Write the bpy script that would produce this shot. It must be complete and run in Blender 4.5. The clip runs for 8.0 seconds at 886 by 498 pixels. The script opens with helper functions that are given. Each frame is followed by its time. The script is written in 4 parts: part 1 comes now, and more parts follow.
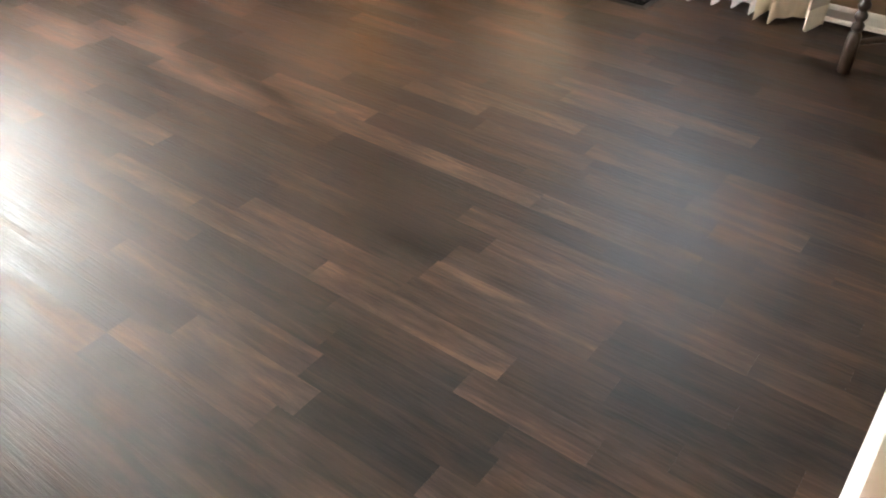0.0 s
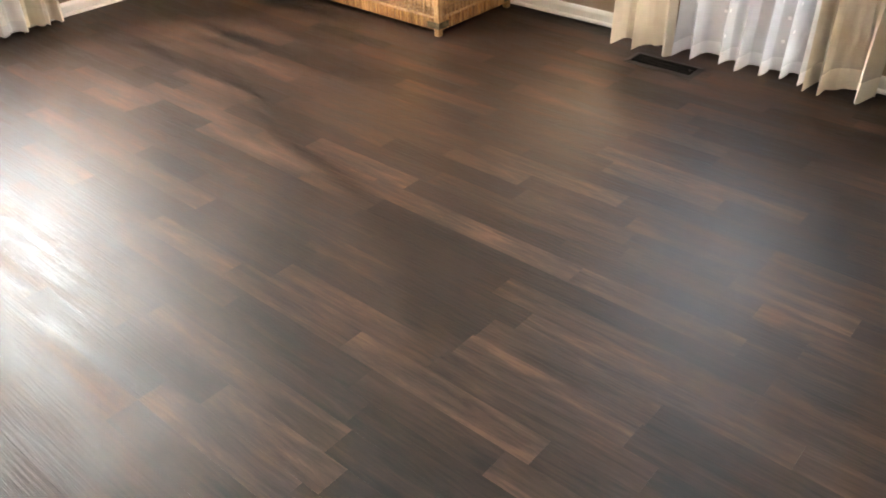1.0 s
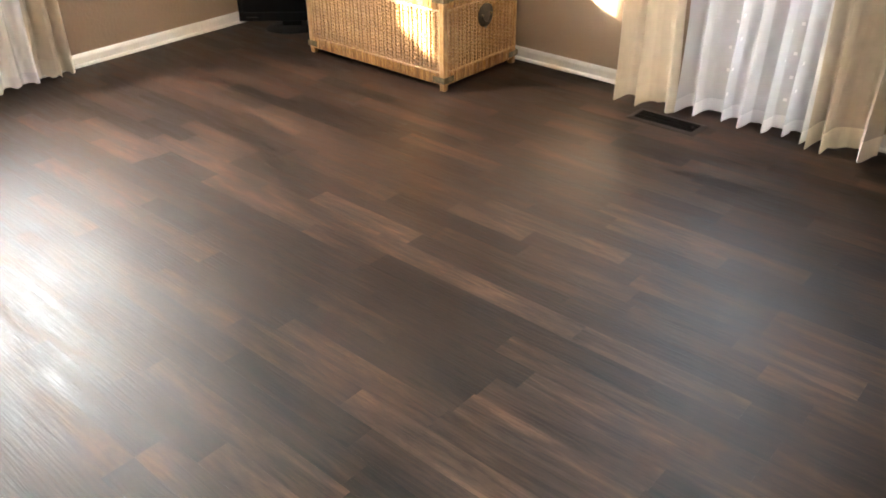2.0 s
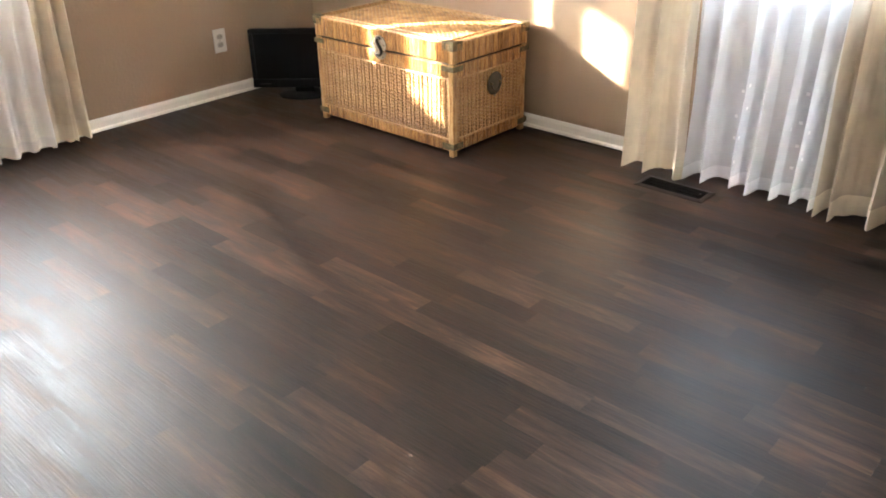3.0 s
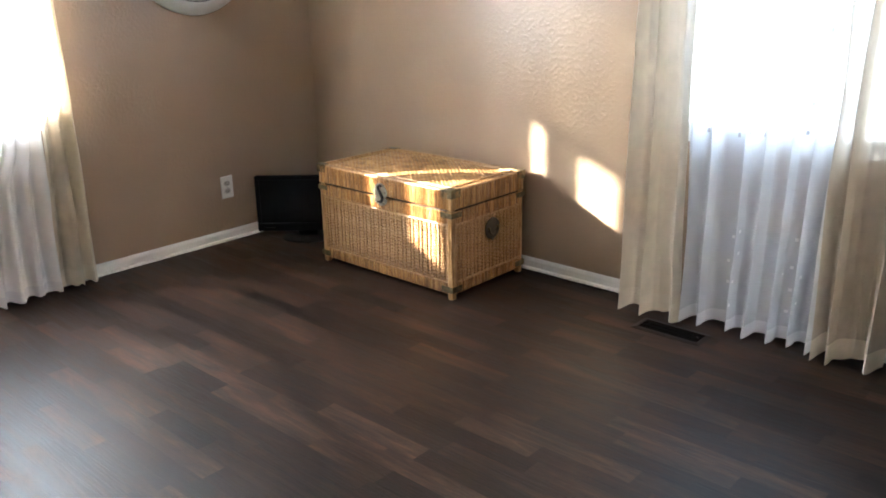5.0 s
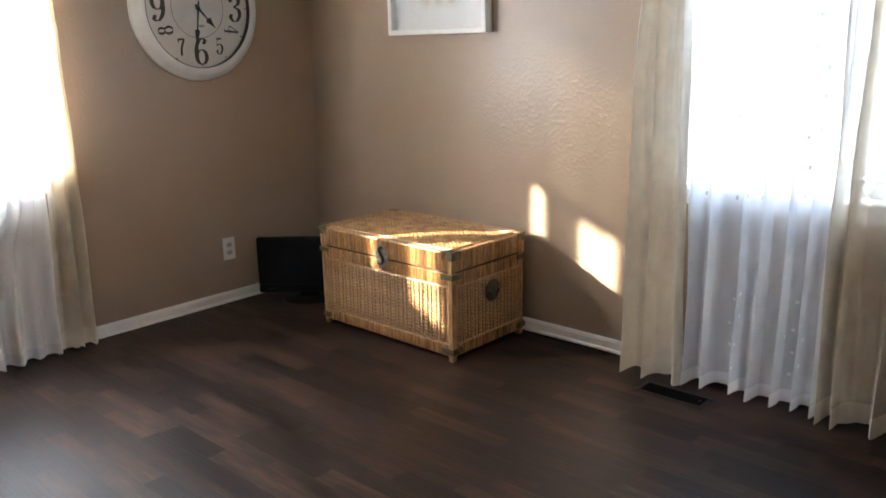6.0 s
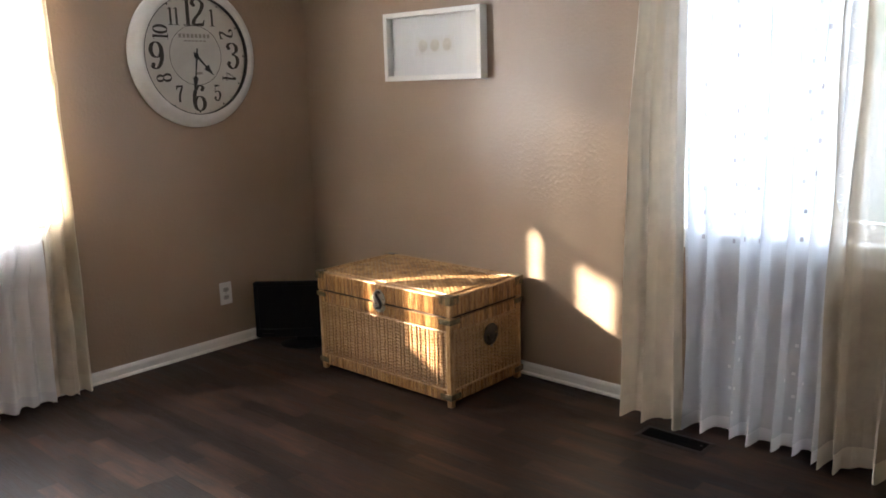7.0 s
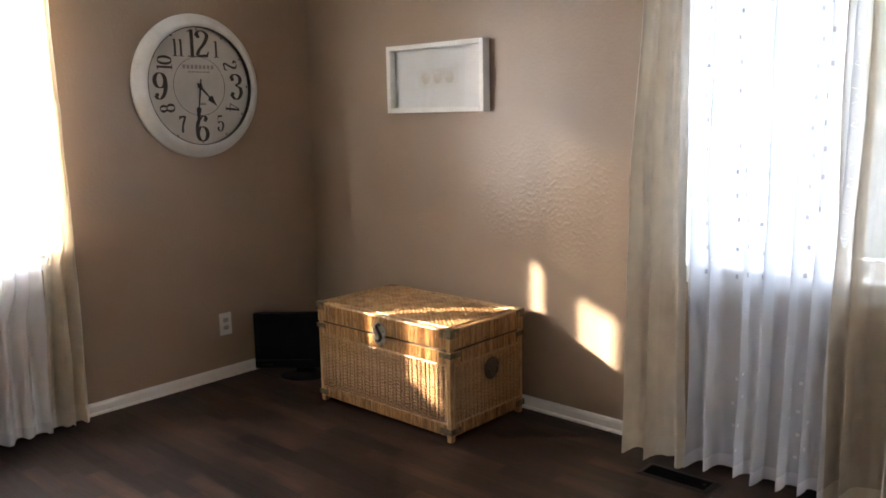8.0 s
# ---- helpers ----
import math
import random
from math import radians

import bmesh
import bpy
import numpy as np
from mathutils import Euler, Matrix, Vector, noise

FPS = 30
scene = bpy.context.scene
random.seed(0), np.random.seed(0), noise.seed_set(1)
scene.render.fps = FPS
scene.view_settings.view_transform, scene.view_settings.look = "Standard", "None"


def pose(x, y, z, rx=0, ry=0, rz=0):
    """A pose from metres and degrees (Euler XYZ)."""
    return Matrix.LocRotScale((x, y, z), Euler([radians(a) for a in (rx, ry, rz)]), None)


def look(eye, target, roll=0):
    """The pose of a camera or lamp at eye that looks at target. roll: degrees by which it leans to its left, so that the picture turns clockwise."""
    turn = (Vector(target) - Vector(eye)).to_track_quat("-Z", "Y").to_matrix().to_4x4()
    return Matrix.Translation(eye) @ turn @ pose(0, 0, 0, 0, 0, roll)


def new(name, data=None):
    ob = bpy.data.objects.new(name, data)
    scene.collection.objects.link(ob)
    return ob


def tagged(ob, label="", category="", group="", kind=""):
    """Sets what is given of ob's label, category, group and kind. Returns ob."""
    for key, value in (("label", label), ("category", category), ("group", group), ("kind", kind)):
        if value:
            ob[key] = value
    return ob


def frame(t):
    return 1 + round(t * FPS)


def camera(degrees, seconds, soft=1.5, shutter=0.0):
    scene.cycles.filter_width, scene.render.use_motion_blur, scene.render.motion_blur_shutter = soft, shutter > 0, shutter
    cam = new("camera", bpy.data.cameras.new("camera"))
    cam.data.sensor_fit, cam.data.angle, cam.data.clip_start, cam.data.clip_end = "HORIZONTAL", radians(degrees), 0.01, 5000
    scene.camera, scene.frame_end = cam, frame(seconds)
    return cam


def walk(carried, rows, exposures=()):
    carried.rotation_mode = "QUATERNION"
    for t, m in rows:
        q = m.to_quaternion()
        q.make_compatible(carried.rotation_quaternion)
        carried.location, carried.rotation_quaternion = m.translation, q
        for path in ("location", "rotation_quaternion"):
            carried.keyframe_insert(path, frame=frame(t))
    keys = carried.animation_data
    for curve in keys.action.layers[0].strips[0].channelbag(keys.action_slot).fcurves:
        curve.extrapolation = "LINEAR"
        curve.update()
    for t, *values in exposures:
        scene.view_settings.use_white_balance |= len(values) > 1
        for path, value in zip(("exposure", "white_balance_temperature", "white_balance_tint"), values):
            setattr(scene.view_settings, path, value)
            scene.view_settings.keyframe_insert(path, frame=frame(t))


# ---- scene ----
cam = camera(56.9, 8.0, soft=1.7, shutter=0.3)
PATH = [
    (0, (3.705, -3.096, 1.202), (2.761, -1.85, -0.047), -0.3),
    (0.5, (3.703, -3.064, 1.216), (2.668, -1.835, 0.025), -0.9),
    (1, (3.694, -3.046, 1.225), (2.617, -1.809, 0.082), -1.2),
    (2.5, (3.687, -3.028, 1.258), (2.534, -1.729, 0.266), -0.6),
    (3, (3.686, -3.026, 1.273), (2.499, -1.709, 0.348), -0.8),
    (3.5, (3.69, -3.02, 1.286), (2.467, -1.685, 0.436), -1.2),
    (4, (3.7, -3.024, 1.308), (2.451, -1.67, 0.53), -1.3),
    (4.5, (3.699, -3.028, 1.317), (2.436, -1.643, 0.618), -1.2),
    (5, (3.708, -3.027, 1.327), (2.435, -1.617, 0.699), -1.0),
    (6.5, (3.718, -3.016, 1.358), (2.408, -1.57, 0.919), -1.3),
    (7, (3.708, -3.017, 1.369), (2.399, -1.558, 0.969), -1.4),
    (7.5, (3.705, -2.999, 1.375), (2.388, -1.538, 1.011), -1.3),
    (8, (3.7, -2.996, 1.384), (2.379, -1.532, 1.052), -1.0),
]
EXPOSURE = [(0, 5.20, 6550, 6), (1, 5.16, 6600, 7), (2.5, 5.08, 6400, 7), (3.5, 4.72, 5950, 6), (4.5, 4.34, 5700, 5), (5.0, 4.08, 5700, 5), (6.5, 3.42, 5850, 8), (8, 3.12, 6100, 11)]
walk(cam, [(t, look(eye, target, roll)) for t, eye, target, roll in PATH], EXPOSURE)

# light and surface settings
SKY, SUN, LAMP_B, LAMP_A = 0.08, 5.0, 4.6, 20.5
FLOOR_TONES = [(0.0, (0.0135, 0.0082, 0.0060)), (0.3, (0.0235, 0.0139, 0.0096)), (0.6, (0.0335, 0.0190, 0.0125)), (0.85, (0.0440, 0.0252, 0.0166)), (1.0, (0.0530, 0.0316, 0.0220))]
FLOOR_ROUGH = (0.37, 0.60)
FLOOR_SPEC = 0.23
DISTANCE = 0.22
WALL_DARK, WALL_LIGHT = (0.338, 0.246, 0.170), (0.374, 0.275, 0.193)
SHEER_CLEAR, PANEL_CLEAR = 0.31, 0.03

# ---- world, sun, window light ----
SUN_WAY = Vector((1.0, 1.07, -0.48)).normalized()
world = bpy.data.worlds.new("sky")
scene.world = world
world.use_nodes = True
wn = world.node_tree.nodes
sky = wn.new("ShaderNodeTexSky")
sky.sky_type = "NISHITA"
sky.sun_disc = False
sky.sun_elevation = radians(18.1)
sky.sun_rotation = radians(223)
wn["Background"].inputs["Strength"].default_value = SKY
world.node_tree.links.new(sky.outputs[0], wn["Background"].inputs["Color"])

sun_data = bpy.data.lights.new("sun", "SUN")
sun_data.energy, sun_data.angle, sun_data.color = SUN, radians(1.5), (1.0, 0.83, 0.62)
sun = new("sun", sun_data)
sun.matrix_world = look((-6, -8, 6), Vector((-6, -8, 6)) + SUN_WAY)


def window_light(name, place, target, w, h, power, color):
    d = bpy.data.lights.new(name, "AREA")
    d.shape, d.size, d.size_y, d.energy, d.color = "RECTANGLE", w, h, power, color
    o = new(name, d)
    o.matrix_world = look(place, target)
    return o


# window openings: (from, to) along the wall, sill and head heights
WIN_B = (2.25, 3.11, 0.79, 1.92)
WIN_A = (-2.40, -1.50, 0.81, 2.22)
window_light("skylight_back", ((WIN_B[0] + WIN_B[1]) / 2, 0.16, 1.36), ((WIN_B[0] + WIN_B[1]) / 2, -2, 1.36), 0.82, 1.08, LAMP_B, (0.78, 0.87, 1.0))
window_light("skylight_side", (-0.16, (WIN_A[0] + WIN_A[1]) / 2, 1.515), (2, -1.95, 1.515), 0.86, 1.36, LAMP_A, (0.95, 0.96, 1.0))


# ---- materials ----
def nodes_of(name):
    m = bpy.data.materials.new(name)
    m.use_nodes = True
    nt = m.node_tree
    return m, nt, nt.nodes, nt.links, nt.nodes["Principled BSDF"]


def add(nt, kind, **values):
    n = nt.nodes.new(kind)
    for k, v in values.items():
        n.inputs[k].default_value = v
    return n


def ramp(nt, stops):
    r = nt.nodes.new("ShaderNodeValToRGB")
    e = r.color_ramp.elements
    while len(e) < len(stops):
        e.new(0.5)
    for el, (p, c) in zip(e, stops):
        el.position, el.color = p, (*c, 1)
    return r


def surface(name, stops, scale=(8, 8, 8), rough=(0.45, 0.6), bump=0.1, bump_scale=60, fine=0.0, metal=0.0, detail=6.0, spec=0.5, dist=0.002, each=0.0):
    """Noise-toned surface: colour stops over a coarse noise, a second fine noise in the tone, bump and roughness."""
    m, nt, ns, ln, p = nodes_of(name)
    co = ns.new("ShaderNodeTexCoord")
    mp = ns.new("ShaderNodeMapping")
    mp.inputs["Scale"].default_value = scale
    ln.new(co.outputs["Object"], mp.inputs[0])
    n1 = add(nt, "ShaderNodeTexNoise", Scale=1.0, Detail=detail, Roughness=0.6)
    ln.new(mp.outputs[0], n1.inputs["Vector"])
    r = ramp(nt, stops)
    ln.new(n1.outputs["Fac"], r.inputs[0])
    n2 = add(nt, "ShaderNodeTexNoise", Scale=bump_scale, Detail=4.0)
    ln.new(co.outputs["Object"], n2.inputs["Vector"])
    col = r.outputs[0]
    if fine:
        mx = ns.new("ShaderNodeMix")
        mx.data_type, mx.blend_type = "RGBA", "OVERLAY"
        mx.inputs[0].default_value = fine
        ln.new(col, mx.inputs[6])
        ln.new(n2.outputs["Fac"], mx.inputs[7])
        col = mx.outputs[2]
    if each:
        # every loose strip of the mesh has a tone of its own
        ge = ns.new("ShaderNodeNewGeometry")
        tone = ramp(nt, [(0.0, (1 - each, 1 - each * 1.15, 1 - each * 1.3)), (1.0, (1 + each * 0.5, 1 + each * 0.5, 1 + each * 0.45))])
        ln.new(ge.outputs["Random Per Island"], tone.inputs[0])
        mt = ns.new("ShaderNodeMix")
        mt.data_type, mt.blend_type = "RGBA", "MULTIPLY"
        mt.inputs[0].default_value = 1.0
        ln.new(col, mt.inputs[6])
        ln.new(tone.outputs[0], mt.inputs[7])
        col = mt.outputs[2]
    ln.new(col, p.inputs["Base Color"])
    rr = add(nt, "ShaderNodeMapRange")
    rr.inputs["To Min"].default_value, rr.inputs["To Max"].default_value = rough
    ln.new(n1.outputs["Fac"], rr.inputs[0])
    ln.new(rr.outputs[0], p.inputs["Roughness"])
    b = add(nt, "ShaderNodeBump", Strength=bump, Distance=dist)
    ln.new(n2.outputs["Fac"], b.inputs["Height"])
    ln.new(b.outputs[0], p.inputs["Normal"])
    p.inputs["Metallic"].default_value = metal
    p.inputs["Specular IOR Level"].default_value = spec
    return m


def make_floor_mat():
    m, nt, ns, ln, p = nodes_of("dark_wood_strip")
    co = ns.new("ShaderNodeTexCoord")
    info = ns.new("ShaderNodeObjectInfo")
    # every strip gets its own stretch of grain
    off = ns.new("ShaderNodeVectorMath")
    off.operation = "MULTIPLY"
    comb = ns.new("ShaderNodeCombineXYZ")
    for i in range(3):
        ln.new(info.outputs["Random"], comb.inputs[i])
    ln.new(comb.outputs[0], off.inputs[0])
    off.inputs[1].default_value = (37, 91, 13)
    ad = ns.new("ShaderNodeVectorMath")
    ln.new(co.outputs["Object"], ad.inputs[0])
    ln.new(off.outputs[0], ad.inputs[1])
    mp = ns.new("ShaderNodeMapping")
    mp.inputs["Scale"].default_value = (3.2, 22, 10)
    ln.new(ad.outputs[0], mp.inputs[0])
    grain = add(nt, "ShaderNodeTexNoise", Scale=1.0, Detail=7.0, Roughness=0.66, Distortion=0.4)
    ln.new(mp.outputs[0], grain.inputs["Vector"])
    mp2 = ns.new("ShaderNodeMapping")
    mp2.inputs["Scale"].default_value = (9, 170, 10)
    ln.new(ad.outputs[0], mp2.inputs[0])
    pores = add(nt, "ShaderNodeTexNoise", Scale=1.0, Detail=5.0)
    ln.new(mp2.outputs[0], pores.inputs["Vector"])
    tone = ramp(nt, FLOOR_TONES)
    ln.new(info.outputs["Random"], tone.inputs[0])
    gr = ramp(nt, [(0.37, (0.36, 0.34, 0.34)), (0.47, (0.82, 0.80, 0.78)), (0.54, (1.15, 1.1, 1.05)), (0.64, (1.9, 1.78, 1.65))])
    ln.new(grain.outputs["Fac"], gr.inputs[0])
    mx = ns.new("ShaderNodeMix")
    mx.data_type, mx.blend_type = "RGBA", "MULTIPLY"
    mx.inputs[0].default_value = 0.95
    ln.new(tone.outputs[0], mx.inputs[6])
    ln.new(gr.outputs[0], mx.inputs[7])
    pr = ramp(nt, [(0.36, (0.55, 0.53, 0.52)), (0.50, (1.0, 1.0, 1.0))])
    ln.new(pores.outputs["Fac"], pr.inputs[0])
    mx2 = ns.new("ShaderNodeMix")
    mx2.data_type, mx2.blend_type = "RGBA", "MULTIPLY"
    mx2.inputs[0].default_value = 0.65
    ln.new(mx.outputs[2], mx2.inputs[6])
    ln.new(pr.outputs[0], mx2.inputs[7])
    ln.new(mx2.outputs[2], p.inputs["Base Color"])
    # the gloss follows the brushed grain
    rr = add(nt, "ShaderNodeMapRange")
    rr.inputs["To Min"].default_value, rr.inputs["To Max"].default_value = FLOOR_ROUGH
    mixf = ns.new("ShaderNodeMath")
    mixf.operation = "MULTIPLY_ADD"
    mixf.inputs[1].default_value, mixf.inputs[2].default_value = 2.4, -0.7
    ln.new(grain.outputs["Fac"], mixf.inputs[0])
    streak = ns.new("ShaderNodeMath")
    streak.operation = "MULTIPLY_ADD"
    streak.inputs[1].default_value = 1.0
    ln.new(pores.outputs["Fac"], streak.inputs[0])
    lower = ns.new("ShaderNodeMath")
    lower.operation = "SUBTRACT"
    lower.inputs[1].default_value = 0.5
    ln.new(mixf.outputs[0], lower.inputs[0])
    ln.new(lower.outputs[0], streak.inputs[2])
    ln.new(streak.outputs[0], rr.inputs[0])
    ln.new(rr.outputs[0], p.inputs["Roughness"])
    b = add(nt, "ShaderNodeBump", Strength=0.7, Distance=0.0014)
    sm = ns.new("ShaderNodeMath")
    sm.operation = "MULTIPLY_ADD"
    sm.inputs[1].default_value = 0.16
    ln.new(grain.outputs["Fac"], sm.inputs[0])
    ln.new(pores.outputs["Fac"], sm.inputs[2])
    ln.new(sm.outputs[0], b.inputs["Height"])
    ln.new(b.outputs[0], p.inputs["Normal"])
    p.inputs["Specular IOR Level"].default_value = FLOOR_SPEC
    return m


def make_wall_mat():
    m, nt, ns, ln, p = nodes_of("tan_wall_paint")
    co = ns.new("ShaderNodeTexCoord")
    big = add(nt, "ShaderNodeTexNoise", Scale=1.6, Detail=3.0)
    ln.new(co.outputs["Object"], big.inputs["Vector"])
    c = ramp(nt, [(0.3, WALL_DARK), (0.7, WALL_LIGHT)])
    ln.new(big.outputs["Fac"], c.inputs[0])
    ln.new(c.outputs[0], p.inputs["Base Color"])
    # sprayed texture: soft flattened blobs and a roller stipple
    blob = add(nt, "ShaderNodeTexNoise", Scale=58.0, Detail=2.0, Roughness=0.4)
    ln.new(co.outputs["Object"], blob.inputs["Vector"])
    fl = ramp(nt, [(0.45, (0, 0, 0)), (0.62, (1, 1, 1))])
    ln.new(blob.outputs["Fac"], fl.inputs[0])
    st = add(nt, "ShaderNodeTexNoise", Scale=160.0, Detail=3.0)
    ln.new(co.outputs["Object"], st.inputs["Vector"])
    ad = ns.new("ShaderNodeMath")
    ad.operation = "MULTIPLY_ADD"
    ad.inputs[1].default_value = 0.3
    ln.new(st.outputs["Fac"], ad.inputs[0])
    ln.new(fl.outputs[0], ad.inputs[2])
    b = add(nt, "ShaderNodeBump", Strength=0.27, Distance=0.002)
    ln.new(ad.outputs[0], b.inputs["Height"])
    ln.new(b.outputs[0], p.inputs["Normal"])
    p.inputs["Roughness"].default_value = 0.31
    p.inputs["Specular IOR Level"].default_value = 0.32
    return m


def make_cloth(name, color, clear, through_share, weave=900, mottled=0.12):
    """Woven cloth: diffuse and translucent threads with open pores between them."""
    m, nt, ns, ln, p = nodes_of(name)
    ns.remove(p)
    out = ns["Material Output"]
    co = ns.new("ShaderNodeTexCoord")
    n = add(nt, "ShaderNodeTexNoise", Scale=14.0, Detail=6.0)
    ln.new(co.outputs["Object"], n.inputs["Vector"])
    dark = tuple(c * (1 - mottled) for c in color)
    c = ramp(nt, [(0.3, dark), (0.7, color)])
    ln.new(n.outputs["Fac"], c.inputs[0])
    mp = ns.new("ShaderNodeMapping")
    mp.inputs["Scale"].default_value = (weave, weave, weave * 0.25)
    ln.new(co.outputs["Object"], mp.inputs[0])
    w = add(nt, "ShaderNodeTexNoise", Scale=1.0, Detail=2.0)
    ln.new(mp.outputs[0], w.inputs["Vector"])
    b = add(nt, "ShaderNodeBump", Strength=0.25, Distance=0.0006)
    ln.new(w.outputs["Fac"], b.inputs["Height"])
    d = ns.new("ShaderNodeBsdfDiffuse")
    t = ns.new("ShaderNodeBsdfTranslucent")
    for s in (d, t):
        ln.new(c.outputs[0], s.inputs["Color"])
        ln.new(b.outputs[0], s.inputs["Normal"])
    mix1 = ns.new("ShaderNodeMixShader")
    mix1.inputs[0].default_value = through_share
    ln.new(d.outputs[0], mix1.inputs[1])
    ln.new(t.outputs[0], mix1.inputs[2])
    tr = ns.new("ShaderNodeBsdfTransparent")
    mix2 = ns.new("ShaderNodeMixShader")
    mix2.inputs[0].default_value = clear
    ln.new(mix1.outputs[0], mix2.inputs[1])
    ln.new(tr.outputs[0], mix2.inputs[2])
    ln.new(mix2.outputs[0], out.inputs["Surface"])
    return m


def make_glass(name):
    """Thin clear pane: see-through, with a mirror gloss that grows at a slant."""
    m, nt, ns, ln, p = nodes_of(name)
    ns.remove(p)
    tr = ns.new("ShaderNodeBsdfTransparent")
    gl = ns.new("ShaderNodeBsdfGlossy")
    gl.inputs["Roughness"].default_value = 0.01
    fr = ns.new("ShaderNodeFresnel")
    fr.inputs["IOR"].default_value = 1.5
    mx = ns.new("ShaderNodeMixShader")
    ln.new(fr.outputs[0], mx.inputs[0])
    ln.new(tr.outputs[0], mx.inputs[1])
    ln.new(gl.outputs[0], mx.inputs[2])
    ln.new(mx.outputs[0], ns["Material Output"].inputs["Surface"])
    return m


def make_distance():
    """Glaring pale sky and blurred garden, seen only through the curtains."""
    m, nt, ns, ln, p = nodes_of("hazy_distance")
    ns.remove(p)
    co = ns.new("ShaderNodeTexCoord")
    n = add(nt, "ShaderNodeTexNoise", Scale=0.7, Detail=4.0)
    ln.new(co.outputs["Object"], n.inputs["Vector"])
    c = ramp(nt, [(0.35, (0.62, 0.74, 0.60)), (0.5, (0.88, 0.95, 1.0)), (0.7, (0.95, 0.98, 1.0))])
    ln.new(n.outputs["Fac"], c.inputs[0])
    e = ns.new("ShaderNodeEmission")
    e.inputs["Strength"].default_value = DISTANCE
    ln.new(c.outputs[0], e.inputs["Color"])
    ln.new(e.outputs[0], ns["Material Output"].inputs["Surface"])
    return m


MAT_DISTANCE = make_distance()
MAT_FLOOR = make_floor_mat()
MAT_WALL = make_wall_mat()
MAT_CEIL = surface("ceiling_white", [(0.3, (0.74, 0.73, 0.70)), (0.7, (0.8, 0.79, 0.76))], rough=(0.8, 0.9), bump=0.4, bump_scale=70)
MAT_TRIM = surface("white_trim_paint", [(0.3, (0.74, 0.72, 0.67)), (0.7, (0.82, 0.80, 0.76))], scale=(3, 3, 3), rough=(0.3, 0.42), bump=0.05, bump_scale=90)
MAT_SUB = surface("underfloor", [(0.3, (0.02, 0.015, 0.012)), (0.7, (0.03, 0.022, 0.018))], bump=0.2)
MAT_SHEER = make_cloth("white_voile", (0.95, 0.965, 1.0), SHEER_CLEAR, 0.10, mottled=0.02)
MAT_SHEER_LINED = make_cloth("white_voile_lined", (0.985, 0.98, 0.975), 0.03, 0.32, mottled=0.03)
MAT_THREAD = make_cloth("white_embroidery_thread", (0.97, 0.97, 0.98), 0.0, 0.05)
# grey copy of the thread: the squares' backlit look put into the colour
MAT_STITCH_BACKLIT = make_cloth("backlit_grey_stitching", (0.42, 0.40, 0.42), 0.0, 0.08)
MAT_PANEL = make_cloth("cream_linen", (0.86, 0.78, 0.66), PANEL_CLEAR, 0.05, mottled=0.12)
MAT_PANEL_THIN = make_cloth("thin_cream_linen", (0.82, 0.74, 0.62), 0.32, 0.05, mottled=0.14)
MAT_PANEL_LINED = make_cloth("cream_linen_lined", (0.84, 0.76, 0.63), 0.015, 0.42, mottled=0.14)
MAT_PANEL_HEM = make_cloth("cream_linen_doubled", (0.88, 0.81, 0.69), 0.01, 0.2, mottled=0.12)
MAT_SHEER_HEM = make_cloth("white_voile_doubled", (0.97, 0.97, 1.0), 0.12, 0.15, mottled=0.03)
MAT_GLASS = make_glass("clear_glass")
MAT_RATTAN = surface("honey_rattan", [(0.3, (0.213, 0.111, 0.041)), (0.5, (0.402, 0.23, 0.0943)), (0.7, (0.541, 0.361, 0.176))], scale=(70, 70, 14), rough=(0.35, 0.5), bump=0.3, bump_scale=240, fine=0.3, dist=0.001)
MAT_WRAP = surface("wrapped_cane", [(0.3, (0.164, 0.0754, 0.0262)), (0.5, (0.394, 0.209, 0.0754)), (0.7, (0.541, 0.328, 0.135))], scale=(60, 60, 14), rough=(0.28, 0.42), bump=0.2, bump_scale=300, fine=0.25, dist=0.001, each=0.42)
MAT_WEAVE = surface("woven_rattan_core", [(0.3, (0.15, 0.075, 0.028)), (0.5, (0.33, 0.18, 0.07)), (0.7, (0.48, 0.30, 0.135))], scale=(20, 20, 160), rough=(0.45, 0.6), bump=0.35, bump_scale=260, fine=0.4, dist=0.001)
# near-black brown paints in the shade between the canes
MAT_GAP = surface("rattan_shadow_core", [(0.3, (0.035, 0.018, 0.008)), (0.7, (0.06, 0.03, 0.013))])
MAT_BRASS = surface("aged_brass", [(0.3, (0.085, 0.07, 0.045)), (0.55, (0.17, 0.14, 0.085)), (0.75, (0.30, 0.25, 0.15))], scale=(40, 40, 40), rough=(0.35, 0.55), bump=0.15, bump_scale=120, metal=0.85)
MAT_LATCH = surface("worn_bright_latch", [(0.3, (0.16, 0.14, 0.11)), (0.6, (0.36, 0.33, 0.27)), (0.75, (0.60, 0.56, 0.48))], scale=(50, 50, 50), rough=(0.28, 0.45), bump=0.1, bump_scale=120, metal=0.6)
MAT_BRONZE = surface("dark_bronze", [(0.3, (0.045, 0.036, 0.024)), (0.7, (0.085, 0.07, 0.046))], scale=(40, 40, 40), rough=(0.5, 0.65), bump=0.15, bump_scale=120, metal=0.4)
MAT_BLACK = surface("black_metal", [(0.3, (0.012, 0.011, 0.01)), (0.7, (0.02, 0.018, 0.016))], rough=(0.35, 0.5), bump=0.05)
MAT_TV = surface("black_plastic", [(0.3, (0.004, 0.004, 0.005)), (0.7, (0.007, 0.007, 0.008))], rough=(0.5, 0.6), bump=0.05, bump_scale=200, spec=0.15)
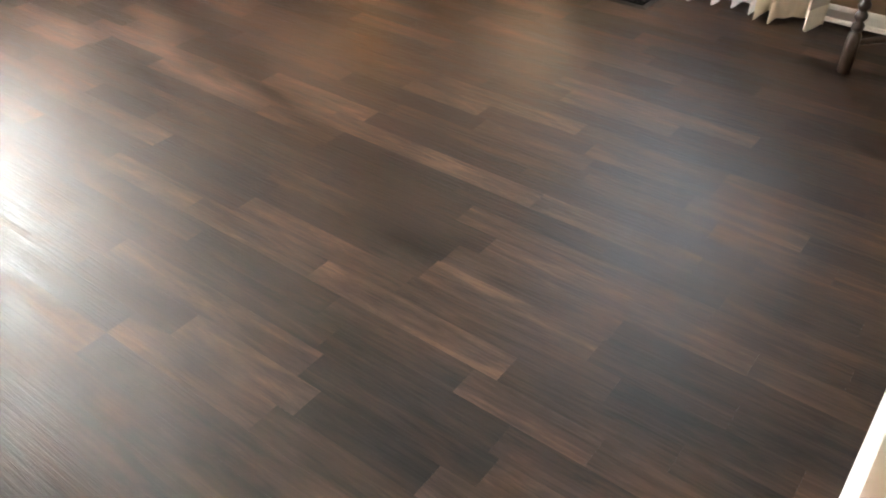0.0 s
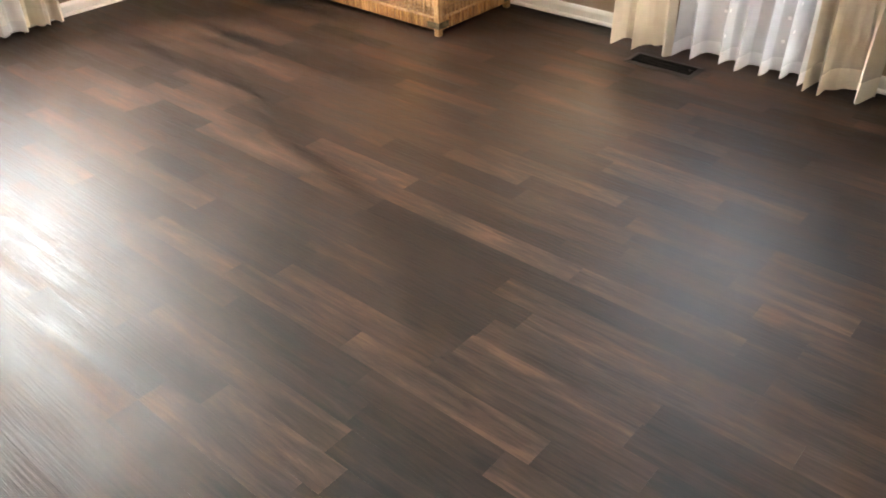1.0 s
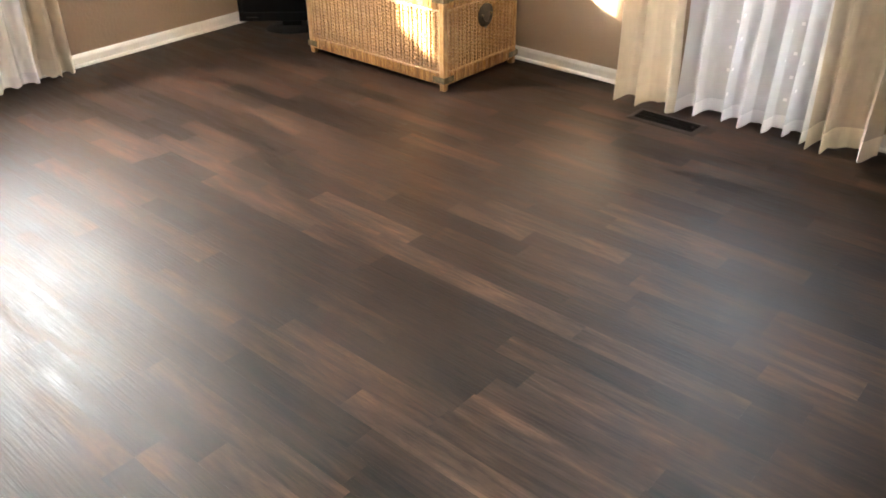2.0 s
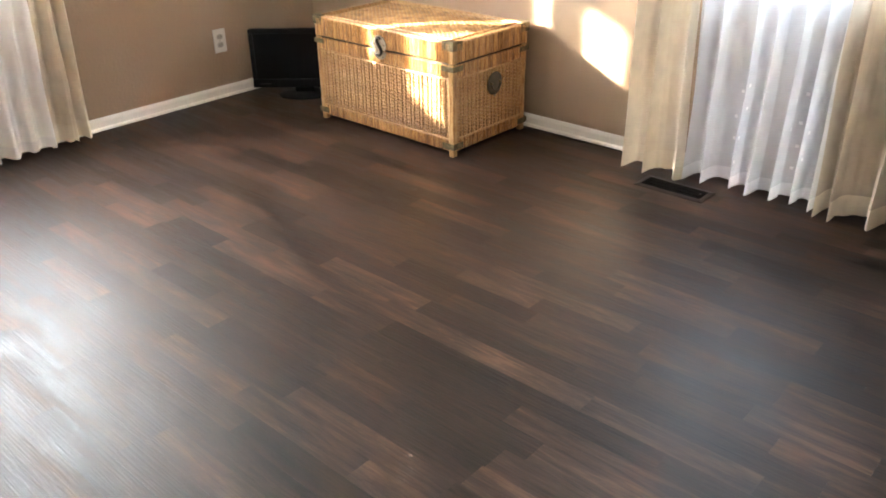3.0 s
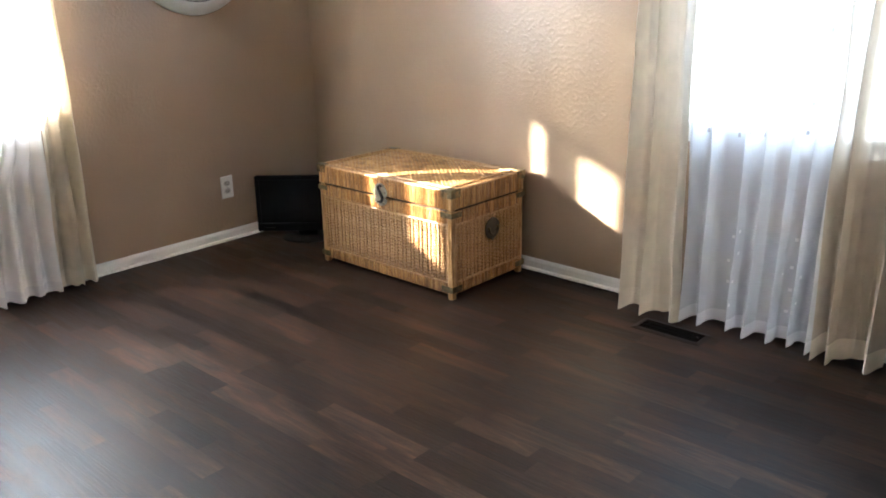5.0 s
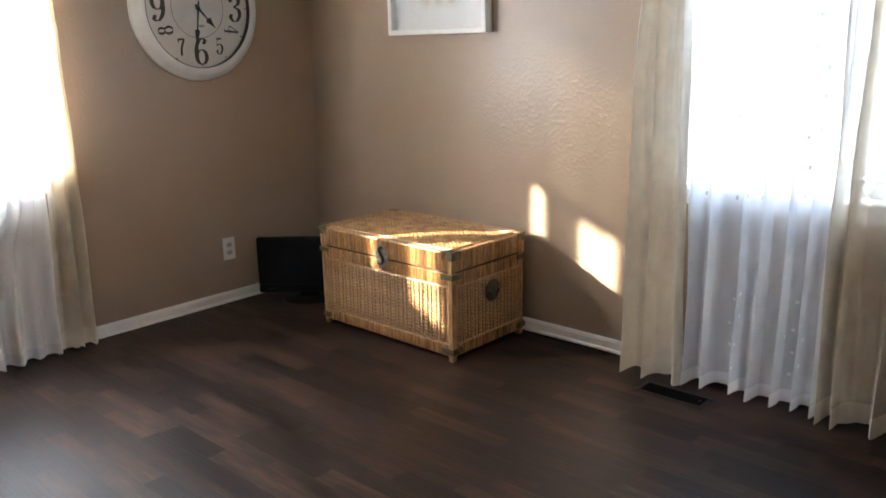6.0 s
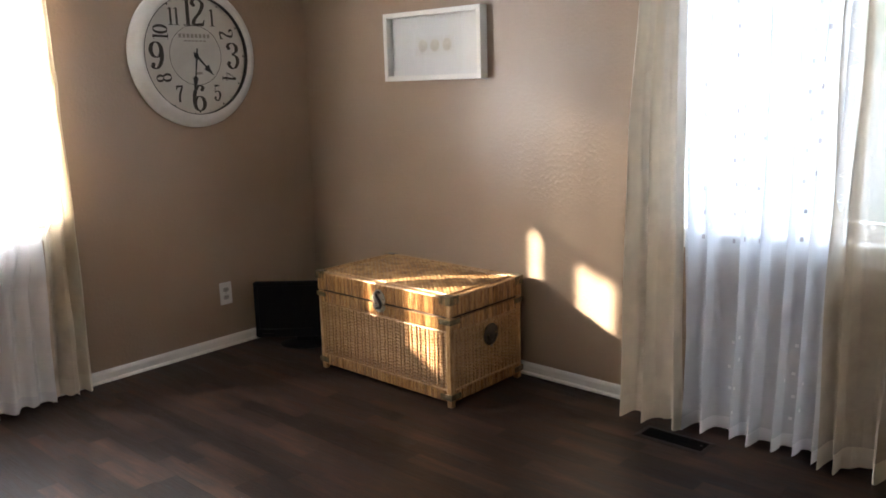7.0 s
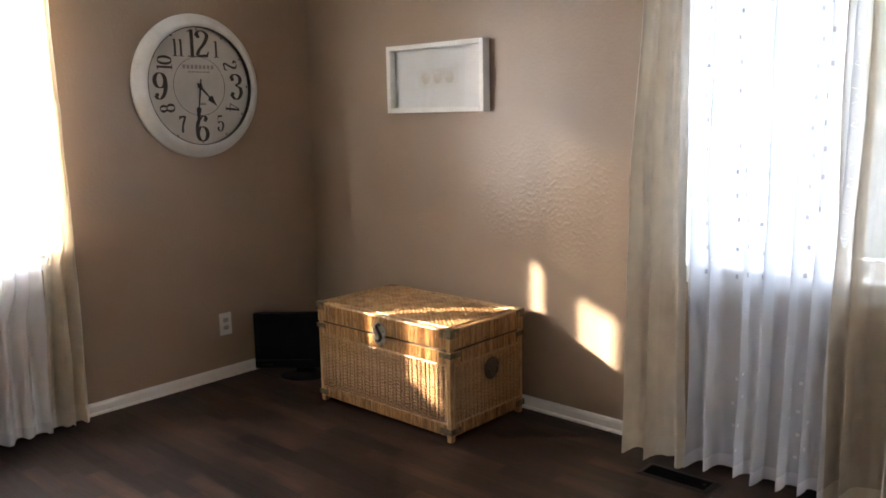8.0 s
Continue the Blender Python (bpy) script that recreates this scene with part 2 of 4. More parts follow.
MAT_SCREEN = surface("dark_screen", [(0.3, (0.003, 0.003, 0.004)), (0.7, (0.004, 0.004, 0.005))], scale=(2, 2, 2), rough=(0.3, 0.36), bump=0.0, spec=0.18)
MAT_PLATE = surface("white_plastic", [(0.3, (0.684, 0.666, 0.621)), (0.7, (0.738, 0.72, 0.684))], rough=(0.28, 0.36), bump=0.02)
MAT_SLOT = surface("grey_socket", [(0.3, (0.38, 0.36, 0.33)), (0.7, (0.45, 0.43, 0.4))], rough=(0.4, 0.5), bump=0.02)
# flat black for the unlit depth of outlet slots and register opening
MAT_DARK = surface("dark_opening_shade", [(0.3, (0.004, 0.004, 0.004)), (0.7, (0.006, 0.006, 0.006))], rough=(0.8, 0.9), bump=0.0, spec=0.05)
MAT_CLOCK = surface("chalky_white_paint", [(0.3, (0.598, 0.581, 0.546)), (0.6, (0.704, 0.695, 0.669))], scale=(9, 9, 9), rough=(0.5, 0.65), bump=0.12, bump_scale=120, fine=0.1)
MAT_DIAL = surface("aged_dial_paper", [(0.3, (0.527, 0.493, 0.433)), (0.7, (0.612, 0.586, 0.535))], scale=(7, 7, 7), rough=(0.55, 0.7), bump=0.03)
MAT_INK = surface("faded_brown_black_ink", [(0.3, (0.028, 0.022, 0.017)), (0.7, (0.055, 0.045, 0.035))], scale=(30, 30, 30), rough=(0.6, 0.7), bump=0.0)
MAT_INK_PALE = surface("pale_ink", [(0.3, (0.25, 0.22, 0.19)), (0.7, (0.32, 0.29, 0.25))], rough=(0.6, 0.7), bump=0.0)
MAT_MAT = surface("white_mat_board", [(0.3, (0.702, 0.693, 0.675)), (0.7, (0.738, 0.729, 0.711))], rough=(0.7, 0.8), bump=0.08, bump_scale=300)
MAT_ART = surface("cream_art_paper", [(0.3, (0.666, 0.648, 0.612)), (0.7, (0.72, 0.702, 0.666))], rough=(0.7, 0.8), bump=0.15, bump_scale=200)
MAT_SHELL = surface("sand_coloured_shell", [(0.3, (0.567, 0.522, 0.432)), (0.7, (0.666, 0.63, 0.558))], scale=(60, 60, 60), rough=(0.6, 0.8), bump=0.3, bump_scale=200)
MAT_VENT = surface("brown_register_paint", [(0.3, (0.018, 0.013, 0.010)), (0.7, (0.028, 0.020, 0.016))], scale=(20, 20, 20), rough=(0.45, 0.55), bump=0.05, spec=0.3)
# darker copy of the register paint, with the slats' shade in the colour
MAT_SLAT = surface("shaded_register_slats", [(0.3, (0.005, 0.004, 0.0035)), (0.7, (0.009, 0.007, 0.006))], rough=(0.6, 0.7), bump=0.02, spec=0.1)
MAT_DARKWOOD = surface("dark_turned_wood", [(0.3, (0.02, 0.011, 0.008)), (0.6, (0.04, 0.022, 0.014))], scale=(30, 30, 4), rough=(0.25, 0.4), bump=0.1)
MAT_ROD = surface("dark_rod_metal", [(0.3, (0.03, 0.025, 0.02)), (0.7, (0.05, 0.04, 0.03))], rough=(0.3, 0.4), metal=0.8, bump=0.02)
MAT_GROUND = surface("dry_lawn", [(0.3, (0.10, 0.10, 0.045)), (0.7, (0.20, 0.17, 0.09))], scale=(0.6, 0.6, 0.6), rough=(0.9, 1.0), bump=0.5, bump_scale=30, dist=0.02)


# ---- mesh building ----
class Geo:
    """Collects vertices and faces of one part."""

    def __init__(self):
        self.v, self.f = [], []

    def put(self, verts, faces, m=None):
        n = len(self.v)
        self.v += [tuple(m @ Vector(p)) for p in verts] if m else [tuple(p) for p in verts]
        self.f += [tuple(i + n for i in f) for f in faces]
        return self

    def box(self, x0, x1, y0, y1, z0, z1, c=0.0, m=None):
        """A box with chamfered edges of width c."""
        if c <= 0:
            vs = [(x, y, z) for x in (x0, x1) for y in (y0, y1) for z in (z0, z1)]
            return self.put(vs, [(0, 1, 3, 2), (4, 6, 7, 5), (0, 4, 5, 1), (2, 3, 7, 6), (0, 2, 6, 4), (1, 5, 7, 3)], m)
        vs, idx = [], {}
        X, Y, Z = (x0, x1), (y0, y1), (z0, z1)
        for i in (0, 1):
            for j in (0, 1):
                for k in (0, 1):
                    sx, sy, sz = (1 - 2 * i) * c, (1 - 2 * j) * c, (1 - 2 * k) * c
                    for a, p in enumerate(((X[i], Y[j] + sy, Z[k] + sz), (X[i] + sx, Y[j], Z[k] + sz), (X[i] + sx, Y[j] + sy, Z[k]))):
                        idx[i, j, k, a] = len(vs)
                        vs.append(p)
        fs = []
        for i in (0, 1):
            q = [idx[i, 0, 0, 0], idx[i, 1, 0, 0], idx[i, 1, 1, 0], idx[i, 0, 1, 0]]
            fs.append(q if i else q[::-1])
            q = [idx[0, i, 0, 1], idx[0, i, 1, 1], idx[1, i, 1, 1], idx[1, i, 0, 1]]
            fs.append(q if i else q[::-1])
            q = [idx[0, 0, i, 2], idx[1, 0, i, 2], idx[1, 1, i, 2], idx[0, 1, i, 2]]
            fs.append(q if i else q[::-1])
        for a in (0, 1):
            for b in (0, 1):
                fs.append((idx[a, b, 0, 0], idx[a, b, 1, 0], idx[a, b, 1, 1], idx[a, b, 0, 1]))
                fs.append((idx[a, 0, b, 0], idx[a, 1, b, 0], idx[a, 1, b, 2], idx[a, 0, b, 2]))
                fs.append((idx[0, a, b, 1], idx[1, a, b, 1], idx[1, a, b, 2], idx[0, a, b, 2]))
        for i in (0, 1):
            for j in (0, 1):
                for k in (0, 1):
                    fs.append((idx[i, j, k, 0], idx[i, j, k, 1], idx[i, j, k, 2]))
        return self.put(vs, fs, m)

    def lathe(self, prof, n=32, m=None, closed=False):
        """Profile of (radius, height) turned about z."""
        vs = [(r * math.cos(2 * math.pi * i / n), r * math.sin(2 * math.pi * i / n), z) for r, z in prof for i in range(n)]
        fs = [(j * n + i, j * n + (i + 1) % n, (j + 1) * n + (i + 1) % n, (j + 1) * n + i) for j in range(len(prof) - 1) for i in range(n)]
        if not closed:
            fs += [tuple(range(n))[::-1], tuple((len(prof) - 1) * n + i for i in range(n))]
        else:
            e = len(prof) - 1
            fs += [(e * n + i, e * n + (i + 1) % n, (i + 1) % n, i) for i in range(n)]
        return self.put(vs, fs, m)

    def tube(self, path, r, n=8, m=None):
        pts = [Vector(p) for p in path]
        vs, fs = [], []
        for i, p in enumerate(pts):
            d = (pts[min(i + 1, len(pts) - 1)] - pts[max(i - 1, 0)]).normalized()
            a = d.cross(Vector((0, 0, 1)) if abs(d.z) < 0.9 else Vector((1, 0, 0))).normalized()
            b = d.cross(a)
            rr = r[i] if isinstance(r, (list, tuple)) else r
            vs += [p + rr * (math.cos(2 * math.pi * k / n) * a + math.sin(2 * math.pi * k / n) * b) for k in range(n)]
        for i in range(len(pts) - 1):
            fs += [(i * n + k, i * n + (k + 1) % n, (i + 1) * n + (k + 1) % n, (i + 1) * n + k) for k in range(n)]
        fs += [tuple(range(n))[::-1], tuple((len(pts) - 1) * n + k for k in range(n))]
        return self.put(vs, fs, m)

    def prism(self, outline, z0, z1, m=None):
        n = len(outline)
        vs = [(x, y, z0) for x, y in outline] + [(x, y, z1) for x, y in outline]
        fs = [tuple(range(n))[::-1], tuple(range(n, 2 * n))] + [(i, (i + 1) % n, n + (i + 1) % n, n + i) for i in range(n)]
        return self.put(vs, fs, m)

    def sheet(self, nu, nv, at):
        vs = [at(i / nu, j / nv) for j in range(nv + 1) for i in range(nu + 1)]
        w = nu + 1
        return self.put(vs, [(j * w + i, j * w + i + 1, (j + 1) * w + i + 1, (j + 1) * w + i) for j in range(nv) for i in range(nu)])

    def mesh(self, name, mat, smooth=False, fix=True):
        me = bpy.data.meshes.new(name)
        me.from_pydata([tuple(p) for p in self.v], [], self.f)
        if fix:
            bm = bmesh.new()
            bm.from_mesh(me)
            bmesh.ops.recalc_face_normals(bm, faces=bm.faces)
            bm.to_mesh(me)
            bm.free()
        me.materials.append(mat)
        if smooth:
            me.polygons.foreach_set("use_smooth", [True] * len(me.polygons))
            me.set_sharp_from_angle(angle=radians(40))
        me.update()
        return me


def part(name, geo, mat, parent, label="", smooth=False, m=None, fix=True):
    ob = new(name, geo.mesh(name, mat, smooth, fix) if isinstance(geo, Geo) else geo)
    ob.parent = parent
    if m is not None:
        ob.matrix_basis = m
    return tagged(ob, label)


def thing(name, m, label, category, group="", kind=""):
    ob = new(name)
    ob.empty_display_size = 0.05
    ob.matrix_basis = m
    return tagged(ob, label, category, group, kind)


def setting(name, geo, mat, label, category, smooth=False):
    return tagged(new(name, geo.mesh(name, mat, smooth)), label, category, kind="structure")


# ---- the room ----
RX, RY, RZ, TH = 3.769, -3.75, 2.44, 0.14


def holed_wall(to_world, a0, a1, hole):
    """A wall slab from a0 to a1 along its length with one window opening; depth 0 is the room face."""
    u0, u1, z0, z1 = hole
    g = Geo()
    vs = []
    for d in (0.0, TH):
        for u, z in ((a0, -0.1), (a1, -0.1), (a1, RZ), (a0, RZ), (u0, z0), (u1, z0), (u1, z1), (u0, z1)):
            vs.append(to_world(u, d, z))
    fs = []
    for i in range(4):
        j = (i + 1) % 4
        fs += [(i, j, 4 + j, 4 + i), (8 + i, 8 + j, 12 + j, 12 + i), (i, j, 8 + j, 8 + i), (4 + i, 4 + j, 12 + j, 12 + i)]
    return g.put(vs, fs)


wall_b = setting("wall_north", holed_wall(lambda u, d, z: (u, d, z), -TH, RX + TH, WIN_B), MAT_WALL, "tan painted wall with sprayed texture and a window", "wall")
wall_a = setting("wall_west", holed_wall(lambda u, d, z: (-d, u, z), RY, 0.0, WIN_A), MAT_WALL, "tan painted wall with sprayed texture and a window", "wall")
setting("wall_east", Geo().box(RX, RX + TH, RY, 0, -0.1, RZ), MAT_WALL, "plain tan painted wall beside the camera", "wall")
setting("wall_south", Geo().box(-TH, RX + TH, RY - TH, RY, -0.1, RZ), MAT_WALL, "plain tan painted wall closing the room", "wall")
setting("ceiling", Geo().box(-TH, RX + TH, RY - TH, TH, RZ, RZ + 0.1), MAT_CEIL, "plain white textured ceiling", "ceiling")
ground_geo = Geo().sheet(24, 24, lambda a, b: ((a - 0.5) * 4000, (b - 0.5) * 4000, -0.6))
setting("ground", ground_geo, MAT_GROUND, "dry lawn outside the windows", "ground")


setting("backdrop", Geo().box(-9, 12, 2.6, 2.7, -0.7, 7), MAT_DISTANCE, "pale glaring garden and sky beyond the window", "backdrop")


def baseboard(m, length):
    """Board along local x, standing on the floor, its back at y = 0 and the room at -y."""
    h, t = 0.057, 0.011
    prof = [(0, 0.0), (-t, 0.0), (-t, h - 0.016), (-t + 0.003, h - 0.008), (-t + 0.006, h - 0.003), (-t + 0.009, h), (0, h)]
    n = len(prof)
    vs = [(x, y, z) for x in (0, length) for y, z in prof]
    fs = [tuple(range(n)), tuple(range(n, 2 * n))] + [(i, (i + 1) % n, n + (i + 1) % n, n + i) for i in range(n)]
    base = tagged(new("baseboard", Geo().put(vs, fs).mesh("baseboard", MAT_TRIM)), "white painted baseboard with shoe moulding along the floor", "baseboard", kind="structure")
    base.matrix_basis = m
    s = 0.013
    arc = [(-t, 0.0)] + [(-t - s * math.cos(a), s * math.sin(a)) for a in np.linspace(0, math.pi / 2, 6)]
    k = len(arc)
    vs = [(x, y, z) for x in (0, length) for y, z in arc]
    fs = [tuple(range(k)), tuple(range(k, 2 * k))] + [(i, (i + 1) % k, k + (i + 1) % k, k + i) for i in range(k)]
    part("shoe_moulding", Geo().put(vs, fs), MAT_TRIM, base, smooth=True)
    return base


baseboard(pose(0.012, 0, 0), RX - 0.024)
baseboard(pose(0, RY, 0, 0, 0, 90), -RY)
baseboard(pose(RX, 0, 0, 0, 0, -90), -RY)
baseboard(pose(RX - 0.012, RY, 0, 0, 0, 180), RX - 0.024)


def window(name, m, width, z0, z1, label, level_bars=True):
    """Double-hung window; local x along the wall, local y outward, local z up, origin at the opening's left on the floor."""
    w = thing(name, m, label, "window", kind="structure")
    fr = Geo()
    fr.box(0, 0.03, 0.03, 0.12, z0, z1, 0.002).box(width - 0.03, width, 0.03, 0.12, z0, z1, 0.002)
    fr.box(0.03, width - 0.03, 0.03, 0.12, z1 - 0.03, z1, 0.002).box(0.03, width - 0.03, 0.03, 0.12, z0, z0 + 0.025, 0.002)
    part("window_frame", fr, MAT_TRIM, w)
    part("window_sill", Geo().box(-0.075, width + 0.075, -0.045, 0.028, z0 - 0.022, z0 + 0.002, 0.006), MAT_TRIM, w)
    part("apron", Geo().box(-0.055, width + 0.055, -0.016, -0.002, z0 - 0.085, z0 - 0.0225, 0.003), MAT_TRIM, w)
    cas = [(-0.06, 0.0, z0 + 0.003, z1 + 0.06), (width, width + 0.06, z0 + 0.003, z1 + 0.06)]
    for a, b, c, d in cas:
        part("casing", Geo().box(a, b, -0.018, -0.002, c, d, 0.004), MAT_TRIM, w)
    part("casing", Geo().box(0.001, width - 0.001, -0.018, -0.002, z1, z1 + 0.06, 0.004), MAT_TRIM, w)
    mid = (z0 + z1) / 2 - 0.01
    for a, b, y in ((z0 + 0.025, mid + 0.02, 0.05), (mid - 0.02, z1 - 0.03, 0.085)):
        sash = Geo()
        s, x0, x1 = 0.038, 0.031, width - 0.031
        sash.box(x0, x0 + s, y, y + 0.03, a, b, 0.003).box(x1 - s, x1, y, y + 0.03, a, b, 0.003)
        sash.box(x0 + s, x1 - s, y, y + 0.03, a, a + s, 0.003).box(x0 + s, x1 - s, y, y + 0.03, b - s, b, 0.003)
        so = part("sash", sash, MAT_TRIM, w)
        for i in (1, 2):
            x = x0 + s + (x1 - x0 - 2 * s) * i / 3
            part("muntin", Geo().box(x - 0.009, x + 0.009, y + 0.006, y + 0.024, a + s, b - s, 0.003), MAT_TRIM, so)
        zc = (a + b) / 2
        if level_bars:
            part("muntin", Geo().box(x0 + s, x1 - s, y + 0.007, y + 0.023, zc - 0.009, zc + 0.009, 0.003), MAT_TRIM, so)
        pane = part("pane", Geo().put([(x0 + s - 0.004, y + 0.015, a + s - 0.004), (x1 - s + 0.004, y + 0.015, a + s - 0.004), (x1 - s + 0.004, y + 0.015, b - s + 0.004), (x0 + s - 0.004, y + 0.015, b - s + 0.004)], [(0, 1, 2, 3)]), MAT_GLASS, so)
        pane.visible_shadow = False
    return w


window("window_1", pose(WIN_B[0], 0, 0), WIN_B[1] - WIN_B[0], WIN_B[2], WIN_B[3], "white double-hung window with grids behind sheer curtains")
window("window_2", pose(0, WIN_A[0], 0, 0, 0, 90), WIN_A[1] - WIN_A[0], WIN_A[2], WIN_A[3], "white sunlit double-hung window behind curtains", False)


# ---- curtains ----
def fold_phase(s, peaks):
    """Angle of the pleat at s: a whole turn from each peak to the next; peaks are positions across the cloth from 0 to 1."""
    if s <= peaks[0]:
        return 2 * math.pi * (s - peaks[0]) / (peaks[1] - peaks[0]), peaks[1] - peaks[0]
    for a, b in zip(peaks, peaks[1:]):
        if s <= b:
            return 2 * math.pi * (s - a) / (b - a), b - a
    w = peaks[-1] - peaks[-2]
    return 2 * math.pi * (s - peaks[-1]) / w, w


def lerp_at(z, table):
    """Straight interpolation in a short table of (height, value), from the top down or up."""
    t = sorted(table)
    if z <= t[0][0]:
        return t[0][1]
    for (a, va), (b, vb) in zip(t, t[1:]):
        if z <= b:
            k = (z - a) / (b - a)
            k = k * k * (3 - 2 * k)
            return va + (vb - va) * k
    return t[-1][1]


def curtain(name, label, category, place, left, right, peaks, depth, amp, top, mat, hem_mat, hem_h, seed, nu=120, nv=60, embroidery=False, group="", ripple=0.006, flat=0.9, lean=0.0, over=0.0, widest=0.16):
    """A hanging cloth; lean tips the pleats sideways and over rolls their crests back on themselves. place(u, d, z) puts it on its wall; left/right: tables of its edges by height; depth: its mean distance from the wall."""
    c = thing(name, Matrix.Identity(4), label, category, group)
    bottom = 0.014

    def at(s, z, lift=0.0):
        low = 1 - min(1, max(0, (z - bottom) / (top - bottom)))
        wob = 0.018 * noise.noise(Vector((s * 3.0 + seed, z * 1.4, seed * 2.3)))
        sw = min(1, max(0, s + wob * math.sin(math.pi * s)))
        a = amp * (0.55 + 0.45 * low ** 0.6)
        ph, span = fold_phase(sw, peaks)
        span = min(span, widest)
        f = math.cos(ph + lean * math.sin(ph))
        f = math.tanh(flat * f) / math.tanh(flat) * (1 + 0.45 * noise.noise(Vector((sw * 6 + seed * 3, 0.2 * z, 4.4))))
        u0, u1 = lerp_at(z, left), lerp_at(z, right)
        roll = math.sin(math.pi * min(1.0, max(0.0, s))) ** 0.4 * (0.7 + 0.3 * low)
        u = u0 + (u1 - u0) * (s - over * roll * span * math.sin(ph + 0.5) / 6.28) + 0.010 * noise.noise(Vector((s * 5 + seed, z * 2.1, 7.7 + seed)))
        d = depth + a * f * (1 + 0.3 * noise.noise(Vector((s * 4 + seed, z * 1.1, 3.1)))) + 0.010 * noise.noise(Vector((s * 7, z * 3.5, seed))) + ripple * (0.4 + 0.6 * low) * noise.noise(Vector((s * 26 + seed, z * 0.7, 1.9)))
        return place(u, max(0.035, d) + lift, z)

    def body(a, b):
        return at(a, bottom + hem_h + (top - bottom - hem_h) * b)

    def hem(a, b):
        return at(a, bottom + 0.014 * max(-0.6, noise.noise(Vector((a * 11, seed, 0)))) * (1 - b) + hem_h * b, 0.0015 * (1 - b))

    part("cloth", Geo().sheet(nu, nv, body), mat, c, smooth=True, fix=False)
    part("hem", Geo().sheet(nu, 4, hem), hem_mat, c, "doubled hem", smooth=True, fix=False)
    if embroidery:
        g, dots = Geo(), Geo()
        rng = random.Random(seed)
        cols = embroidery
        for k in range(cols):
            s0 = (k + 0.5) / cols
            z = 0.12 + 0.06 * (k % 2)
            while z < top - 0.1:
                s = s0 + rng.uniform(-0.006, 0.006)
                w, h = 0.0048 / max(0.05, abs(lerp_at(z, right) - lerp_at(z, left))), 0.017
                # squares before the window get the grey that paints them backlit
                if z > 0.72:
                    dots.sheet(2, 2, lambda a, b: at(s - w / 2 + w * a, z + h * b, 0.002))
                # scalloped outline between the stitched squares
                if z < 0.45:
                    g.sheet(2, 2, lambda a, b: at(s - w / 2 + w * a, z + 0.012 * b, 0.002))
                elif k % 2 == 0 and z > 0.72:
                    R = 0.05
                    for side in (-1, 1):
                        for q in range(7):
                            t0, t1 = q / 7, (q + 1) / 7
                            def sc(t):
                                return s + side * (0.010 + 0.014 * abs(math.sin(2 * math.pi * t))) / max(0.2, abs(lerp_at(z, right) - lerp_at(z, left))), z + 0.02 + R * t
                            (sa, za), (sb, zb) = sc(t0), sc(t1)
                            g.put([at(sa, za, 0.002), at(sb, zb, 0.002), at(sb + 0.002, zb + 0.002, 0.002), at(sa + 0.002, za + 0.002, 0.002)], [(0, 1, 2, 3)])
                z += rng.uniform(0.085, 0.11)
        part("embroidery", g, MAT_THREAD, c, "white stitched scalloped lines", fix=False)
        tagged(part("stitching", dots, MAT_STITCH_BACKLIT, c, "small stitched squares, coloured grey as if backlit", fix=False), kind="stuff")
    return c


def on_b(u, d, z):
    return (u, -d, z)


def on_a(u, d, z):
    return (d, u, z)


TOP = 2.12
curtain("curtain", "cream linen curtain panel hanging to the floor", "curtain", on_b, [(0, 2.118), (1.0, 2.135), (2.1, 2.18)], [(0, 2.385), (0.8, 2.365), (2.1, 2.34)],
        [0.07, 0.46, 0.93], 0.158, 0.044, TOP, MAT_PANEL, MAT_PANEL_HEM, 0.075, 1.3, group="cream curtain panels", nu=240, lean=0.7, over=1.15, widest=0.4)
curtain("sheer_curtain", "white embroidered sheer voile curtain before a window", "curtain", on_b, [(0, 2.355), (2.1, 2.30)], [(0, 2.895), (2.1, 2.93)],
        [0.09, 0.215, 0.44, 0.57, 0.725, 0.85, 0.97], 0.118, 0.050, TOP, MAT_SHEER, MAT_SHEER_HEM, 0.05, 5.1, nu=360, ripple=0.010, flat=1.0, embroidery=11, group="white sheer curtains", lean=0.6, over=2.1)
curtain("curtain", "thin cream linen curtain panel partly covering the window", "curtain", on_b, [(0, 2.885), (0.8, 2.87), (2.1, 2.86)], [(0, 3.12), (2.1, 3.13)],
        [0.09, 0.37, 0.88], 0.142, 0.056, TOP, MAT_PANEL_THIN, MAT_PANEL_HEM, 0.075, 2.9, group="cream curtain panels", nu=280, lean=0.7, over=1.5, widest=0.4)
# west window: the sheers hang parted and let two blades of sun through
curtain("curtain", "cream linen curtain panel glowing in low sun", "curtain", on_a, [(0, -1.63), (0.35, -1.605), (0.76, -1.585), (0.84, -1.545), (1.42, -1.545), (1.48, -1.62), (2.1, -1.63)], [(0, -1.42), (2.1, -1.43)],
        [0.02, 0.55, 0.86], 0.075, 0.032, TOP + 0.20, MAT_PANEL_LINED, MAT_PANEL_HEM, 0.075, 4.2, group="cream curtain panels")
curtain("sheer_curtain", "white sheer voile curtain, slightly parted", "curtain", on_a, [(0, -1.98), (0.5, -1.95), (0.70, -1.83), (0.82, -1.82), (1.34, -1.82), (1.38, -1.84), (1.43, -2.07), (2.1, -2.08)],
        [(0, -1.60), (0.77, -1.585), (0.83, -1.612), (1.42, -1.612), (1.48, -1.598), (2.1, -1.60)],
        [0.05, 0.3, 0.5, 0.75, 0.95], 0.090, 0.026, TOP + 0.20, MAT_SHEER_LINED, MAT_SHEER_HEM, 0.05, 8.4, nu=120, group="white sheer curtains")
